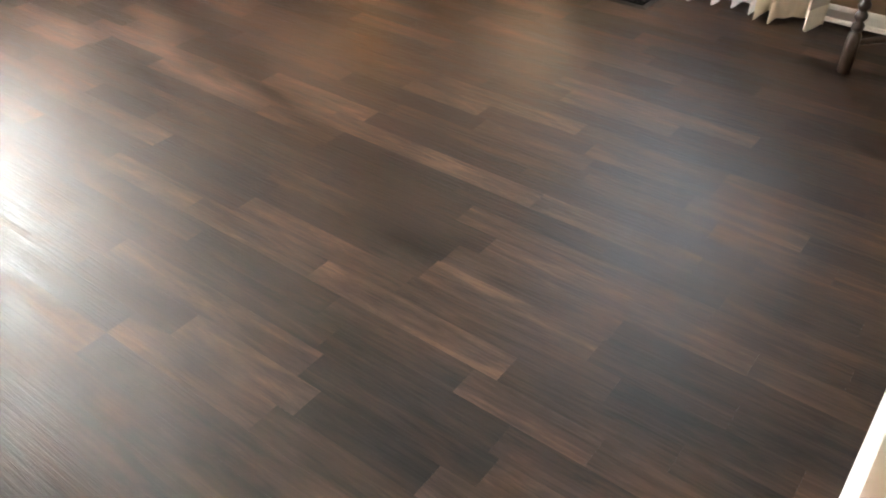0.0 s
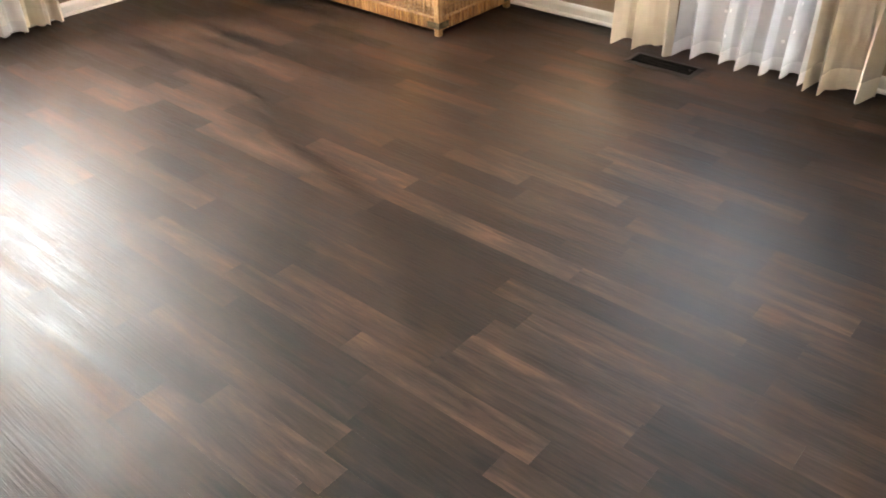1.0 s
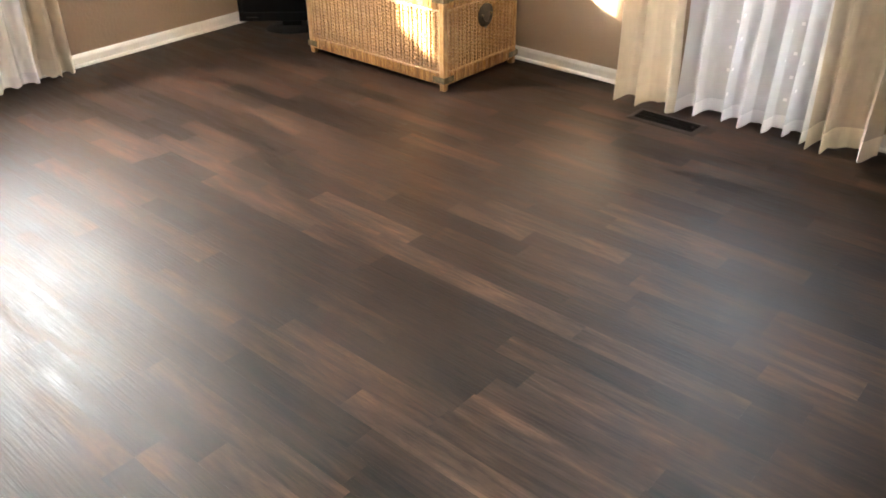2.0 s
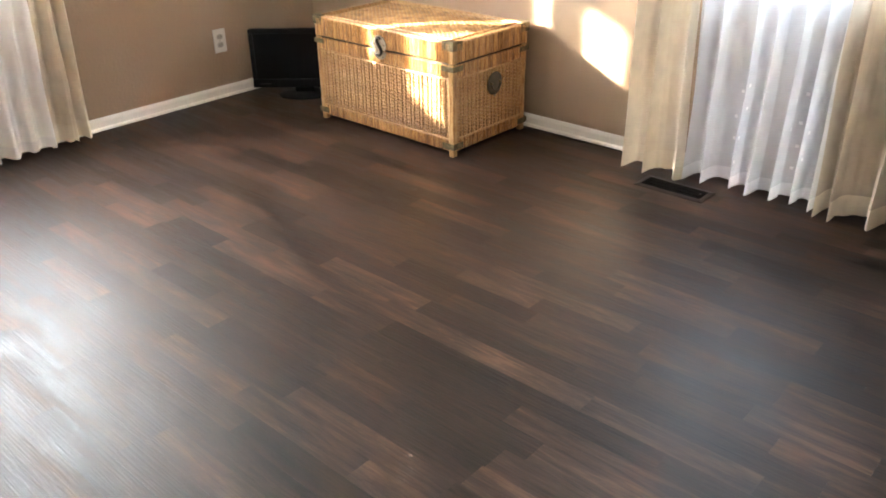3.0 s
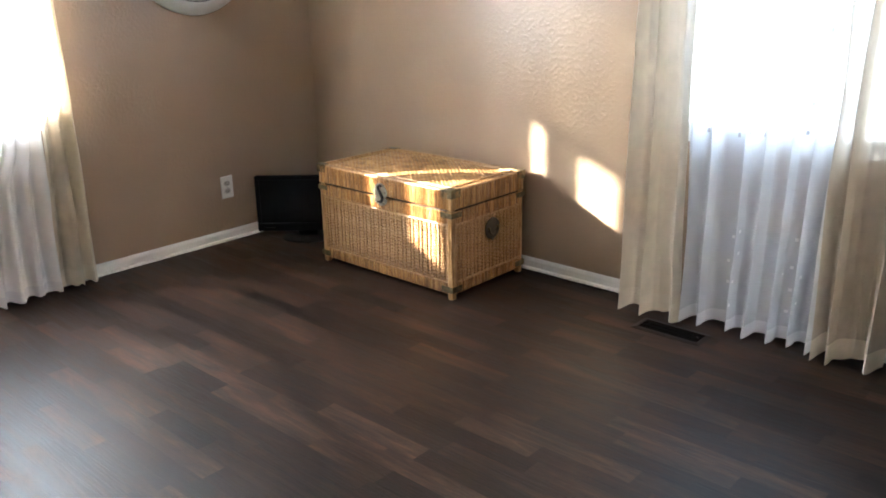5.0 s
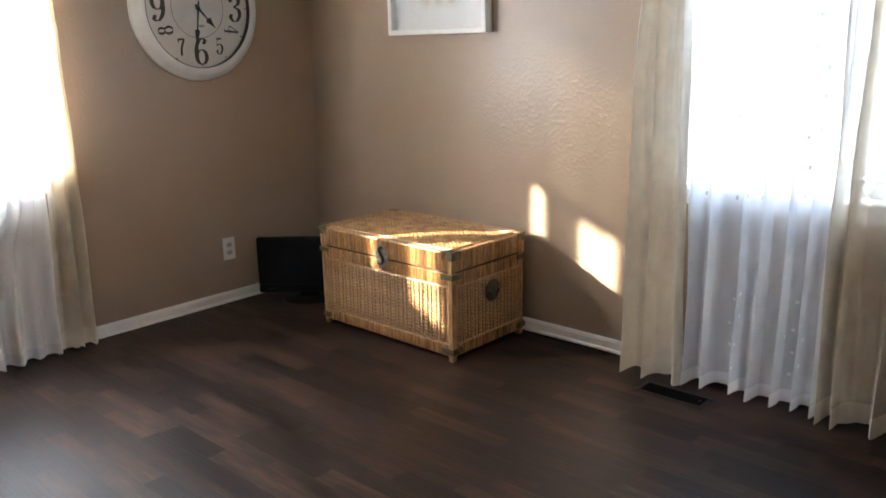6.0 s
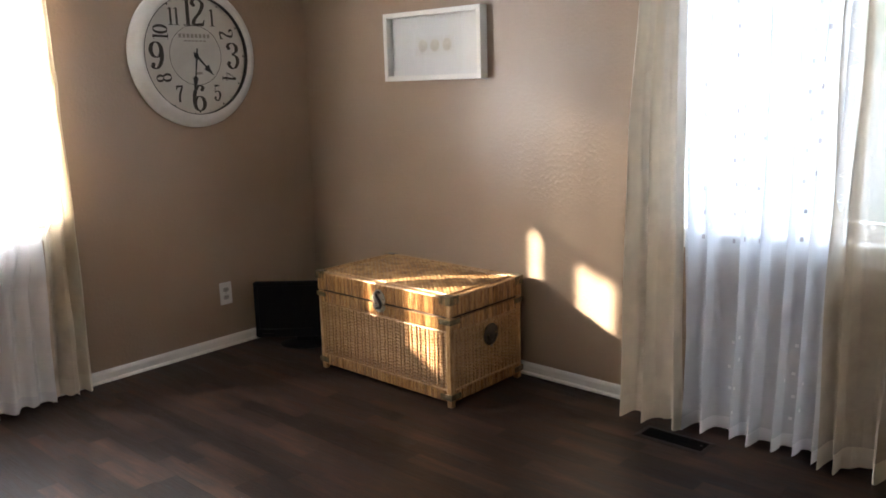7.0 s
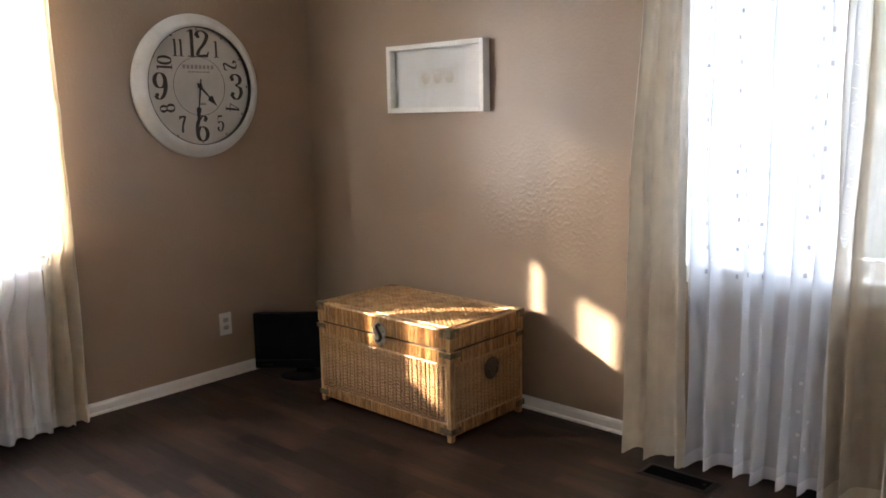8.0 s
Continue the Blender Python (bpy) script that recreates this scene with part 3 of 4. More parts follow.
curtain("sheer_curtain", "white sheer voile curtain, slightly parted", "curtain", on_a, [(0, -2.38), (2.1, -2.36)], [(0, -2.00), (0.7, -2.03), (0.85, -1.985), (1.35, -1.98), (1.42, -2.035), (2.1, -2.04)],
        [0.05, 0.35, 0.62, 0.95], 0.090, 0.026, TOP + 0.20, MAT_SHEER_LINED, MAT_SHEER_HEM, 0.05, 6.6, nu=100, group="white sheer curtains")
curtain("curtain", "cream linen curtain panel glowing in low sun", "curtain", on_a, [(0, -2.60), (2.1, -2.58)], [(0, -2.32), (2.1, -2.33)],
        [0.1, 0.5, 0.92], 0.10, 0.035, TOP + 0.20, MAT_PANEL_LINED, MAT_PANEL_HEM, 0.075, 3.7, group="cream curtain panels")


def curtain_rod(a, b, wall_n, label):
    """Rod from a to b with ball ends and two brackets to the wall."""
    a, b, n = Vector(a), Vector(b), Vector(wall_n)
    r = thing("curtain_rod", Matrix.Translation(a), label, "curtain rod")
    d = b - a
    part("rod", Geo().tube([(0, 0, 0), d], 0.009, 12), MAT_ROD, r, smooth=True)
    for p in (Vector((0, 0, 0)), d):
        part("finial", Geo().lathe([(0.002, -0.02), (0.012, -0.015), (0.018, 0), (0.012, 0.015), (0.002, 0.02)], 16, Matrix.Translation(p)), MAT_ROD, r, smooth=True)
    for k in (0.06, 0.94):
        part("bracket", Geo().tube([d * k, d * k + n], 0.006, 8), MAT_ROD, r)
    return r


curtain_rod((2.05, -0.14, TOP - 0.012), (3.22, -0.14, TOP - 0.012), (0, 0.14, 0), "dark metal curtain rod above the window")
curtain_rod((0.09, -2.66, TOP + 0.188), (0.09, -1.31, TOP + 0.188), (-0.09, 0, 0), "dark metal curtain rod above the window")


def smooth_line(pts, closed=False, n=7):
    """Points of a rounded line through pts."""
    p = [Vector(q) for q in pts]
    k = len(p)
    out = []
    for i in range(k if closed else k - 1):
        a = p[(i - 1) % k] if closed or i > 0 else p[0]
        b_, c = p[i], p[(i + 1) % k]
        d = p[(i + 2) % k] if closed or i + 2 < k else p[-1]
        for s in range(n):
            t = s / n
            out.append(0.5 * (2 * b_ + (c - a) * t + (2 * a - 5 * b_ + 4 * c - d) * t * t + (3 * b_ - a - 3 * c + d) * t ** 3))
    if not closed:
        out.append(p[-1])
    return out


# ---- wicker trunk ----
def wicker_trunk(m):
    L, W, H = 0.86, 0.505, 0.492
    t = thing("wicker_trunk", m, "honey rattan wicker trunk with brass corners, lid closed", "trunk")
    x1, y1 = L / 2, W / 2
    z_foot, z_low, z_top, z_lid = 0.022, 0.078, 0.340, 0.400

    # solid core whose dark colour stands in for shade behind the weave
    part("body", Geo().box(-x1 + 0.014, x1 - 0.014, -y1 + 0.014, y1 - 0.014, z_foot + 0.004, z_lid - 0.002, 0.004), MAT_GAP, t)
    for sx in (-1, 1):
        for sy in (-1, 1):
            cx, cy = sx * (x1 - 0.018), sy * (y1 - 0.018)
            part("foot", Geo().box(cx - 0.014, cx + 0.014, cy - 0.014, cy + 0.014, 0, z_foot + 0.003, 0.004), MAT_RATTAN, t)
            # corner post of bundled canes
            g = Geo()
            for ox, oy in ((0.0, 0.012), (0.012, 0.0), (0.002, 0.002)):
                px, py = sx * (x1 - 0.010 - ox), sy * (y1 - 0.010 - oy)
                g.tube([(px, py, z_foot), (px, py, z_lid - 0.003)], 0.0095, 10)
            part("corner_post", g, MAT_RATTAN, t, smooth=True)

    def wrap_rail(a, b, h0, h1, out, name, pitch=0.0085):
        """A flat rail from a to b bound with strips of cane standing side by side."""
        a, b, out = Vector(a), Vector(b), Vector(out)
        n = int((b - a).length / pitch)
        step = (b - a) / n
        g = Geo()
        rng = random.Random(int(h0 * 1000) + n)
        for i in range(n):
            p, q = a + step * (i + 0.04), a + step * (i + 0.96)
            mid = (p + q) / 2
            k = 0.0025 + rng.uniform(-0.0008, 0.0008)
            lo, hi = h0 + rng.uniform(0, 0.0015), h1 - rng.uniform(0, 0.0015)
            vs = []
            for z, e in ((lo, -0.005), (lo + 0.004, 0.0), (hi - 0.004, 0.0), (hi, -0.005)):
                for pt, o in ((p, 0.0), (mid, k), (q, 0.0)):
                    v = pt + out * (o + e)
                    vs.append((v.x, v.y, z))
            g.put(vs, [(r * 3 + c, r * 3 + c + 1, r * 3 + c + 4, r * 3 + c + 3) for r in range(3) for c in range(2)])
        return tagged(part(name, g, MAT_WRAP, t, "cane-wrapped rail", fix=False), kind="stuff")

    sides = (((-x1 + 0.02, -y1), (x1 - 0.02, -y1), (0, -1)), ((x1, -y1 + 0.02), (x1, y1 - 0.02), (1, 0)),
             ((x1 - 0.02, y1), (-x1 + 0.02, y1), (0, 1)), ((-x1, y1 - 0.02), (-x1, -y1 + 0.02), (-1, 0)))
    for (ax, ay), (bx, by), (ox, oy) in sides:
        A, B, O = Vector((ax, ay, 0)), Vector((bx, by, 0)), Vector((ox, oy, 0))
        wrap_rail(A - O * 0.004, B - O * 0.004, z_foot + 0.002, z_low, O, "bottom_rail")
        wrap_rail(A - O * 0.004, B - O * 0.004, z_top, z_lid - 0.004, O, "top_rail")
        # woven panel: weavers pass over and under the upright stakes
        along = (B - A).normalized()
        length = (B - A).length
        n_st = max(6, round(length / 0.0255))
        rows = 34

        def weave(u, v):
            k, j = u * n_st, v * rows
            over = math.sin(math.pi * k) * (1 if int(j) % 2 else -1)
            round_row = abs(math.sin(math.pi * j))
            d = -0.0136 + 0.0036 * over * round_row + 0.0040 * round_row + 0.0004 * noise.noise(Vector((k * 1.7, j * 0.9, ax + 3)))
            p = A + along * (u * length) + O * d
            return (p.x, p.y, z_low - 0.003 + (z_top - z_low + 0.006) * v)

        part("woven_panel", Geo().sheet(n_st * 6, rows * 4, weave), MAT_WEAVE, t, "closely woven rattan panel", smooth=False, fix=False)
        hs = np.linspace(z_low - 0.003, z_top + 0.003, 120)
        pitch = (z_top - z_low + 0.006) / rows
        stakes = []
        for par in (0, 1):
            dip = [0.0027 * (1 if (int((z - hs[0]) / pitch) + par) % 2 == 0 else -1) * abs(math.sin(math.pi * (z - hs[0]) / pitch)) for z in hs]
            g = Geo().tube([Vector((0.0006 * math.sin(31 * z), 0, z)) + O * q for z, q in zip(hs, dip)], 0.0049, 6)
            stakes.append(g.mesh("stake", MAT_RATTAN, True))
        rng = random.Random(n_st)
        for i in range(n_st):
            for dd in ((-0.0047, 0.0047) if i % 2 == 0 else (0.0,)):
                p = A + along * (length * (i + 0.5) / n_st + dd + rng.uniform(-0.001, 0.001)) - O * (0.0092 + rng.uniform(0, 0.0008))
                part("stake", stakes[i % 2], MAT_RATTAN, t, m=Matrix.Translation((p.x, p.y, rng.uniform(-0.0025, 0.0025))))
        # split-cane beading along the panel's edges
        part("beading", Geo().tube([A - O * 0.003 + Vector((0, 0, z_top - 0.003)), B - O * 0.003 + Vector((0, 0, z_top - 0.003))], 0.0036, 8), MAT_RATTAN, t, smooth=True)
        part("beading", Geo().tube([A - O * 0.003 + Vector((0, 0, z_low + 0.003)), B - O * 0.003 + Vector((0, 0, z_low + 0.003))], 0.0036, 8), MAT_RATTAN, t, smooth=True)

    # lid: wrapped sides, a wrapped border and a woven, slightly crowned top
    # the lid's core has the same painted-in shade
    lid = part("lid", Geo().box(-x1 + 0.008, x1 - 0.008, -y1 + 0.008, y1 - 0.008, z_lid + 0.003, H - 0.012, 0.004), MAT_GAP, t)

    def lid_part(name, g, mat, label="", smooth=False, fix=True):
        return part(name, g, mat, lid, label, smooth, fix=fix)

    for (ax, ay), (bx, by), (ox, oy) in sides:
        A, B, O = Vector((ax, ay, 0)), Vector((bx, by, 0)), Vector((ox, oy, 0))
        r = wrap_rail(A + O * 0.001, B + O * 0.001, z_lid + 0.004, H - 0.004, O, "lid_rail")
        r.parent = lid
        A2, B2 = A - O * 0.006, B - O * 0.006
        lid_part("edge_cane", Geo().tube([A2 + Vector((0, 0, H - 0.007)), B2 + Vector((0, 0, H - 0.007))], 0.008, 10), MAT_RATTAN, smooth=True)
        bead_in = 0.045
        al = (B - A).normalized()
        A3, B3 = A - O * bead_in + al * (bead_in - 0.02), B - O * bead_in - al * (bead_in - 0.02)
        lid_part("inner_cane", Geo().tube([A3 + Vector((0, 0, H - 0.003)), B3 + Vector((0, 0, H - 0.003))], 0.0045, 8), MAT_RATTAN, smooth=True)

    def crown(x, y):
        return 0.014 * max(0, 1 - (x / x1) ** 2) * max(0, 1 - (y / y1) ** 2)

    n_top, rows_top = 64, 40

    def top_weave(u, v):
        x, y = -x1 + 0.012 + (L - 0.024) * u, -y1 + 0.012 + (W - 0.024) * v
        k, j = u * n_top, v * rows_top
        over = math.cos(math.pi * k) * (1 if int(j) % 2 else -1)
        rr = abs(math.sin(math.pi * j))
        return (x, y, H - 0.008 + crown(x, y) + 0.0016 * rr + 0.0011 * over * rr)

    lid_part("woven_top", Geo().sheet(n_top * 4, rows_top * 5, top_weave), MAT_WEAVE, "woven rattan lid top", fix=False)

    for sx in (-1, 1):
        for sy in (-1, 1):
            g = Geo()
            for ox, oy in ((0.0, 0.010), (0.010, 0.0), (0.001, 0.001)):
                px, py = sx * (x1 - 0.008 - ox), sy * (y1 - 0.008 - oy)
                g.tube([(px, py, z_lid + 0.003), (px, py, H - 0.003)], 0.0085, 10)
            lid_part("lid_corner", g, MAT_RATTAN, smooth=True)

    # metalwork
    for sx in (-1, 1):
        for sy in (-1, 1):
            for z0, z1 in ((H - 0.036, H + 0.0015), (z_lid - 0.030, z_lid - 0.008), (z_low - 0.042, z_low - 0.016)):
                g = Geo()
                ln = 0.058 if z0 > 0.42 else 0.062
                xa, xb = sorted((sx * (x1 + 0.003), sx * (x1 - ln)))
                ya, yb = sorted((sy * (y1 + 0.0026), sy * (y1 - 0.0005)))
                g.box(xa, xb, ya, yb, z0, z1, 0.0008)
                xa, xb = sorted((sx * (x1 + 0.0026), sx * (x1 - 0.0005)))
                ya, yb = sorted((sy * (y1 + 0.003), sy * (y1 - ln)))
                g.box(xa, xb, ya, yb, z0, z1, 0.0008)
                for q in (0.3, 0.8):
                    g.lathe([(0.004, 0), (0.003, 0.002), (0.0005, 0.003)], 10, pose(sx * (x1 - ln * q), sy * (y1 + 0.003), (z0 + z1) / 2, 90 if sy < 0 else -90))
                    g.lathe([(0.004, 0), (0.003, 0.002), (0.0005, 0.003)], 10, pose(sx * (x1 + 0.003), sy * (y1 - ln * q), (z0 + z1) / 2, 0, 90 * sx))
                if z0 > 0.42:
                    xa, xb = sorted((sx * (x1 + 0.003), sx * (x1 - 0.045)))
                    ya, yb = sorted((sy * (y1 + 0.003), sy * (y1 - 0.030)))
                    g.box(xa, xb, ya, yb, H - 0.0005, H + 0.003, 0.0008)
                part("corner_guard", g, MAT_BRASS, lid if z0 > 0.42 else t, "tarnished brass corner guard")
    # latch on the front
    zc = z_lid
    face = pose(0.008, -y1 - 0.0035, zc, 90)
    turn = np.linspace(0, 2 * math.pi, 32, endpoint=False)
    upper = [(0.043 * math.cos(a) * (1.0 - 0.12 * max(0, math.sin(a))), 0.040 * math.sin(a) + 0.024) for a in turn]
    part("latch_plate", Geo().prism([(x, max(-0.001, y)) for x, y in upper], 0, 0.003, face), MAT_LATCH, lid, "worn bright metal latch plate")
    disc = [(0.041 * math.cos(a), min(-0.004, 0.030 * math.sin(a) - 0.010)) for a in turn]
    part("latch_plate", Geo().prism(disc, 0, 0.003, face), MAT_LATCH, t, "worn bright metal latch plate")
    bend = [(0.016, 0.050), (0.006, 0.056), (-0.006, 0.048), (-0.006, 0.036), (0.004, 0.022), (0.014, 0.008), (0.017, -0.008), (0.008, -0.020), (-0.006, -0.020), (-0.014, -0.010)]
    hook = [(p.x, p.y, 0.010) for p in smooth_line(bend, n=4)]
    part("hasp", Geo().tube(hook, [0.0035 + 0.0032 * math.sin(math.pi * k / (len(hook) - 1)) for k in range(len(hook))], 8, face), MAT_BLACK, t, "black S-shaped hasp", smooth=True)
    part("staple", Geo().tube([(-0.012, -0.012, 0.002), (-0.012, -0.012, 0.013), (0.006, -0.012, 0.013), (0.006, -0.012, 0.002)], 0.003, 8, face), MAT_LATCH, t)
    for px, py in ((-0.032, 0.024), (0.032, 0.024), (-0.022, -0.029), (0.022, -0.029)):
        part("rivet", Geo().lathe([(0.0035, 0.003), (0.0028, 0.0048), (0.0006, 0.0055)], 10, face @ Matrix.Translation((px, py, 0))), MAT_BRASS, t)
    # round plates with drop handles on both ends
    for sx in (-1, 1):
        end = Matrix.Translation((sx * (x1 + 0.0045), 0.012, 0.272)) @ (pose(0, 0, 0, 90, 0, 90) if sx > 0 else pose(0, 0, 0, 90, 0, -90))
        plate = part("handle_plate", Geo().lathe([(0.0, 0.0), (0.050, 0.0), (0.050, 0.002), (0.046, 0.004), (0.015, 0.005), (0.0, 0.005)], 36, end), MAT_BRONZE, t, "round tarnished brass plate", smooth=True)
        part("drop_handle", Geo().tube([(0.030 * math.cos(a), 0.004 - 0.032 * math.sin(a), 0.010) for a in np.linspace(0, math.pi, 12)], 0.004, 8, end), MAT_BRONZE, plate, smooth=True)
        for dx in (-0.030, 0.030):
            part("pivot", Geo().lathe([(0.006, 0.0), (0.006, 0.010), (0.003, 0.014)], 12, end @ Matrix.Translation((dx, 0.004, 0.002))), MAT_BRASS, plate)
        part("pull_knob", Geo().lathe([(0.005, 0.0), (0.006, 0.004), (0.002, 0.008)], 12, end @ Matrix.Translation((0.0, -0.052, 0.0))), MAT_LATCH, plate)
    return t


wicker_trunk(pose(1.106, -0.308, 0, 0, 0, -0.3))


# ---- wall clock ----
def ring_pts(cx, cy, rx, ry):
    return [(cx + rx * math.cos(a), cy + ry * math.sin(a)) for a in np.linspace(0, 2 * math.pi, 12, endpoint=False)]


# old-style clock numerals as strokes: "line" open, "ring" closed, "bar" filled outline, "ball" round terminal
NUMERALS = {
    "0": [("ring", ring_pts(0, 0, 0.22, 0.45))],
    "1": [("bar", [(-0.075, -0.48), (0.075, -0.48), (0.075, 0.5), (-0.075, 0.5)]), ("bar", [(-0.22, 0.40), (-0.07, 0.5), (-0.07, 0.42)]), ("bar", [(-0.2, -0.5), (0.2, -0.5), (0.2, -0.465), (-0.2, -0.465)])],
    "2": [("ball", (-0.17, 0.26, 0.085)), ("line", [(-0.24, 0.26), (-0.18, 0.42), (0, 0.47), (0.19, 0.36), (0.19, 0.2), (0.06, -0.02), (-0.14, -0.24), (-0.24, -0.45)]), ("bar", [(-0.25, -0.5), (0.22, -0.5), (0.27, -0.28), (0.23, -0.28), (0.17, -0.39), (-0.25, -0.42)])],
    "3": [("ball", (-0.16, 0.29, 0.085)), ("ball", (-0.17, -0.27, 0.085)), ("line", [(-0.23, 0.30), (-0.14, 0.44), (0.03, 0.47), (0.18, 0.36), (0.17, 0.17), (-0.03, 0.05)]), ("line", [(-0.03, 0.05), (0.17, -0.04), (0.22, -0.24), (0.1, -0.44), (-0.08, -0.47), (-0.24, -0.28)])],
    "4": [("bar", [(0.03, -0.48), (0.17, -0.48), (0.17, 0.5), (0.03, 0.5)]), ("bar", [(0.03, 0.5), (0.06, 0.44), (-0.24, -0.16), (-0.30, -0.16)]), ("bar", [(-0.30, -0.2), (0.30, -0.2), (0.30, -0.155), (-0.30, -0.155)]), ("bar", [(-0.06, -0.5), (0.27, -0.5), (0.27, -0.465), (-0.06, -0.465)])],
    "5": [("bar", [(-0.19, 0.36), (0.16, 0.40), (0.20, 0.5), (-0.19, 0.5)]), ("bar", [(-0.19, 0.36), (-0.15, 0.36), (-0.16, 0.0), (-0.2, 0.0)]), ("ball", (-0.17, -0.27, 0.08)), ("line", [(-0.18, 0.03), (0.0, 0.12), (0.18, 0.02), (0.21, -0.2), (0.08, -0.44), (-0.08, -0.47), (-0.24, -0.28)])],
    "6": [("ball", (0.15, 0.32, 0.08)), ("line", [(0.22, 0.34), (0.12, 0.46), (-0.02, 0.44), (-0.16, 0.25), (-0.21, 0.0), (-0.20, -0.22)]), ("ring", ring_pts(0.01, -0.2, 0.21, 0.265))],
    "7": [("bar", [(-0.25, 0.24), (-0.21, 0.24), (-0.14, 0.37), (0.25, 0.40), (0.25, 0.5), (-0.25, 0.5)]), ("line", [(0.21, 0.42), (0.1, 0.2), (-0.01, -0.1), (-0.03, -0.3), (-0.03, -0.5)])],
    "8": [("ring", ring_pts(0, 0.24, 0.175, 0.225)), ("ring", ring_pts(0, -0.22, 0.21, 0.26))],
}


def glyphs(text, h, m, squeeze):
    """Numerals of height h as thin raised strokes, thick upright and fine level, centred on m."""
    g = Geo()
    lift = 0.0003

    def stroke(line, closed, put):
        n = len(line)
        L, R_ = [], []
        for i, q in enumerate(line):
            a = line[(i - 1) % n] if closed or i > 0 else q
            c = line[(i + 1) % n] if closed or i < n - 1 else q
            d = (c - a).normalized()
            w = 0.020 + 0.062 * abs(d.y) ** 1.6
            s = Vector((-d.y, d.x)) * w
            L.append(q + s)
            R_.append(q - s)
        for i in range(n if closed else n - 1):
            j = (i + 1) % n
            put([L[i], L[j], R_[j], R_[i]])

    for idx, ch in enumerate(text):
        dx = (idx - (len(text) - 1) / 2) * (0.44 if "1" in text else 0.5)
        for kind, dat in NUMERALS["6" if ch == "9" else ch]:
            lift += 0.00004

            def put(poly):
                f = -1 if ch == "9" else 1
                g.prism([((x * f + dx) * h * squeeze, y * f * h) for x, y in poly], 0.0, lift, m)

            if kind == "bar":
                put(dat)
            elif kind == "ball":
                put([(dat[0] + dat[2] * math.cos(a), dat[1] + dat[2] * 0.8 * math.sin(a)) for a in np.linspace(0, 2 * math.pi, 14, endpoint=False)])
            else:
                stroke(smooth_line(dat, kind == "ring"), kind == "ring", put)
    return g


def wall_clock(m, R):
    """Local x right, y up, z out of the wall."""
    c = thing("wall_clock", m, "large round white wall clock with brown numerals", "clock")
    ri = R * 0.82
    part("back", Geo().lathe([(R * 0.93, 0.0), (R * 0.80, 0.022)], 72), MAT_CLOCK, c, smooth=True)
    rim = [(ri, 0.022), (R * 0.97, 0.0), (R * 0.995, 0.004), (R, 0.014), (R * 0.985, 0.024), (R * 0.965, 0.028), (R * 0.94, 0.040),
           (R * 0.90, 0.052), (R * 0.865, 0.057), (R * 0.84, 0.057), (ri, 0.052)]
    part("rim", Geo().lathe(rim, 96, closed=True), MAT_CLOCK, c, "wide moulded white rim", smooth=True)
    # black ring paints in the shadow gap between rim and dial
    part("shadow_gap_ring", Geo().lathe([(ri - 0.0005, 0.0515), (ri - 0.0005, 0.027), (ri - 0.004, 0.027), (ri - 0.004, 0.0515)], 96, closed=True), MAT_BLACK, c, "thin black ring painting in the shadow gap inside the rim", smooth=True)
    dial = part("dial", Geo().lathe([(0.001, 0.024), (ri - 0.001, 0.024), (ri - 0.001, 0.0285), (0.001, 0.0285)], 96), MAT_DIAL, c, "off-white dial")
    zt = 0.0292
    big, small = R * 0.372, R * 0.232
    rn = ri * 0.735
    for h in range(1, 13):
        a = radians(90 - 30 * h)
        turn = {2: -78, 4: -95, 8: 95, 10: 88}.get(h, 0)
        rr = rn * (0.98 if h in (12, 6) else 1.0)
        x, y = rr * math.cos(a), rr * math.sin(a)
        large = h % 3 == 0
        mm = pose(x, y, zt, 0, 0, turn)
        part("numeral", glyphs(str(h), big if large else small, mm, 1.0 if large else 0.9), MAT_INK, dial)
        xd, yd = ri * 0.955 * math.cos(a), ri * 0.955 * math.sin(a)
        part("hour_mark", Geo().lathe([(R * 0.013, zt), (R * 0.013, zt + 0.0006)], 12, Matrix.Translation((xd, yd, 0))), MAT_INK, dial)
    ticks = Geo()
    for k in range(60):
        if k % 5:
            a = radians(6 * k)
            ticks.box(ri * 0.945, ri * 0.965, -0.0007, 0.0007, zt, zt + 0.0004, 0, pose(0, 0, 0, 0, 0, math.degrees(a)))
    tagged(part("minute_marks", ticks, MAT_INK_PALE, dial), kind="stuff")
    rc = ri * 0.50
    part("inner_circle", Geo().lathe([(rc, zt), (rc, zt + 0.0005), (rc - 0.0022, zt + 0.0005), (rc - 0.0022, zt)], 72, closed=True), MAT_INK, dial)
    # maker's line as plain bars
    for i in range(8):
        part("lettering_bar", Geo().box(-0.088 + i * 0.0225, -0.088 + i * 0.0225 + 0.015, 0.085, 0.104, zt, zt + 0.0004), MAT_INK_PALE, dial)
    for i in range(6):
        part("lettering_bar", Geo().box(-0.06 + i * 0.021, -0.06 + i * 0.021 + 0.016, 0.067, 0.0735, zt, zt + 0.0004), MAT_INK_PALE, dial)
    part("lettering_bar", Geo().box(-0.012, 0.03, -0.092, -0.08, zt, zt + 0.0004), MAT_INK_PALE, dial)

    def hand(name, length, tail, spade, w, angle, z):
        pts = [(-w * 0.6, -tail), (w * 0.6, -tail), (w, 0), (w * 0.5, length * spade * 0.92), (w * 2.5, length * spade), (w * 1.1, length * (spade + (1 - spade) * 0.45)), (0, length)]
        pts += [(-w * 1.1, length * (spade + (1 - spade) * 0.45)), (-w * 2.5, length * spade), (-w * 0.5, length * spade * 0.92), (-w, 0)]
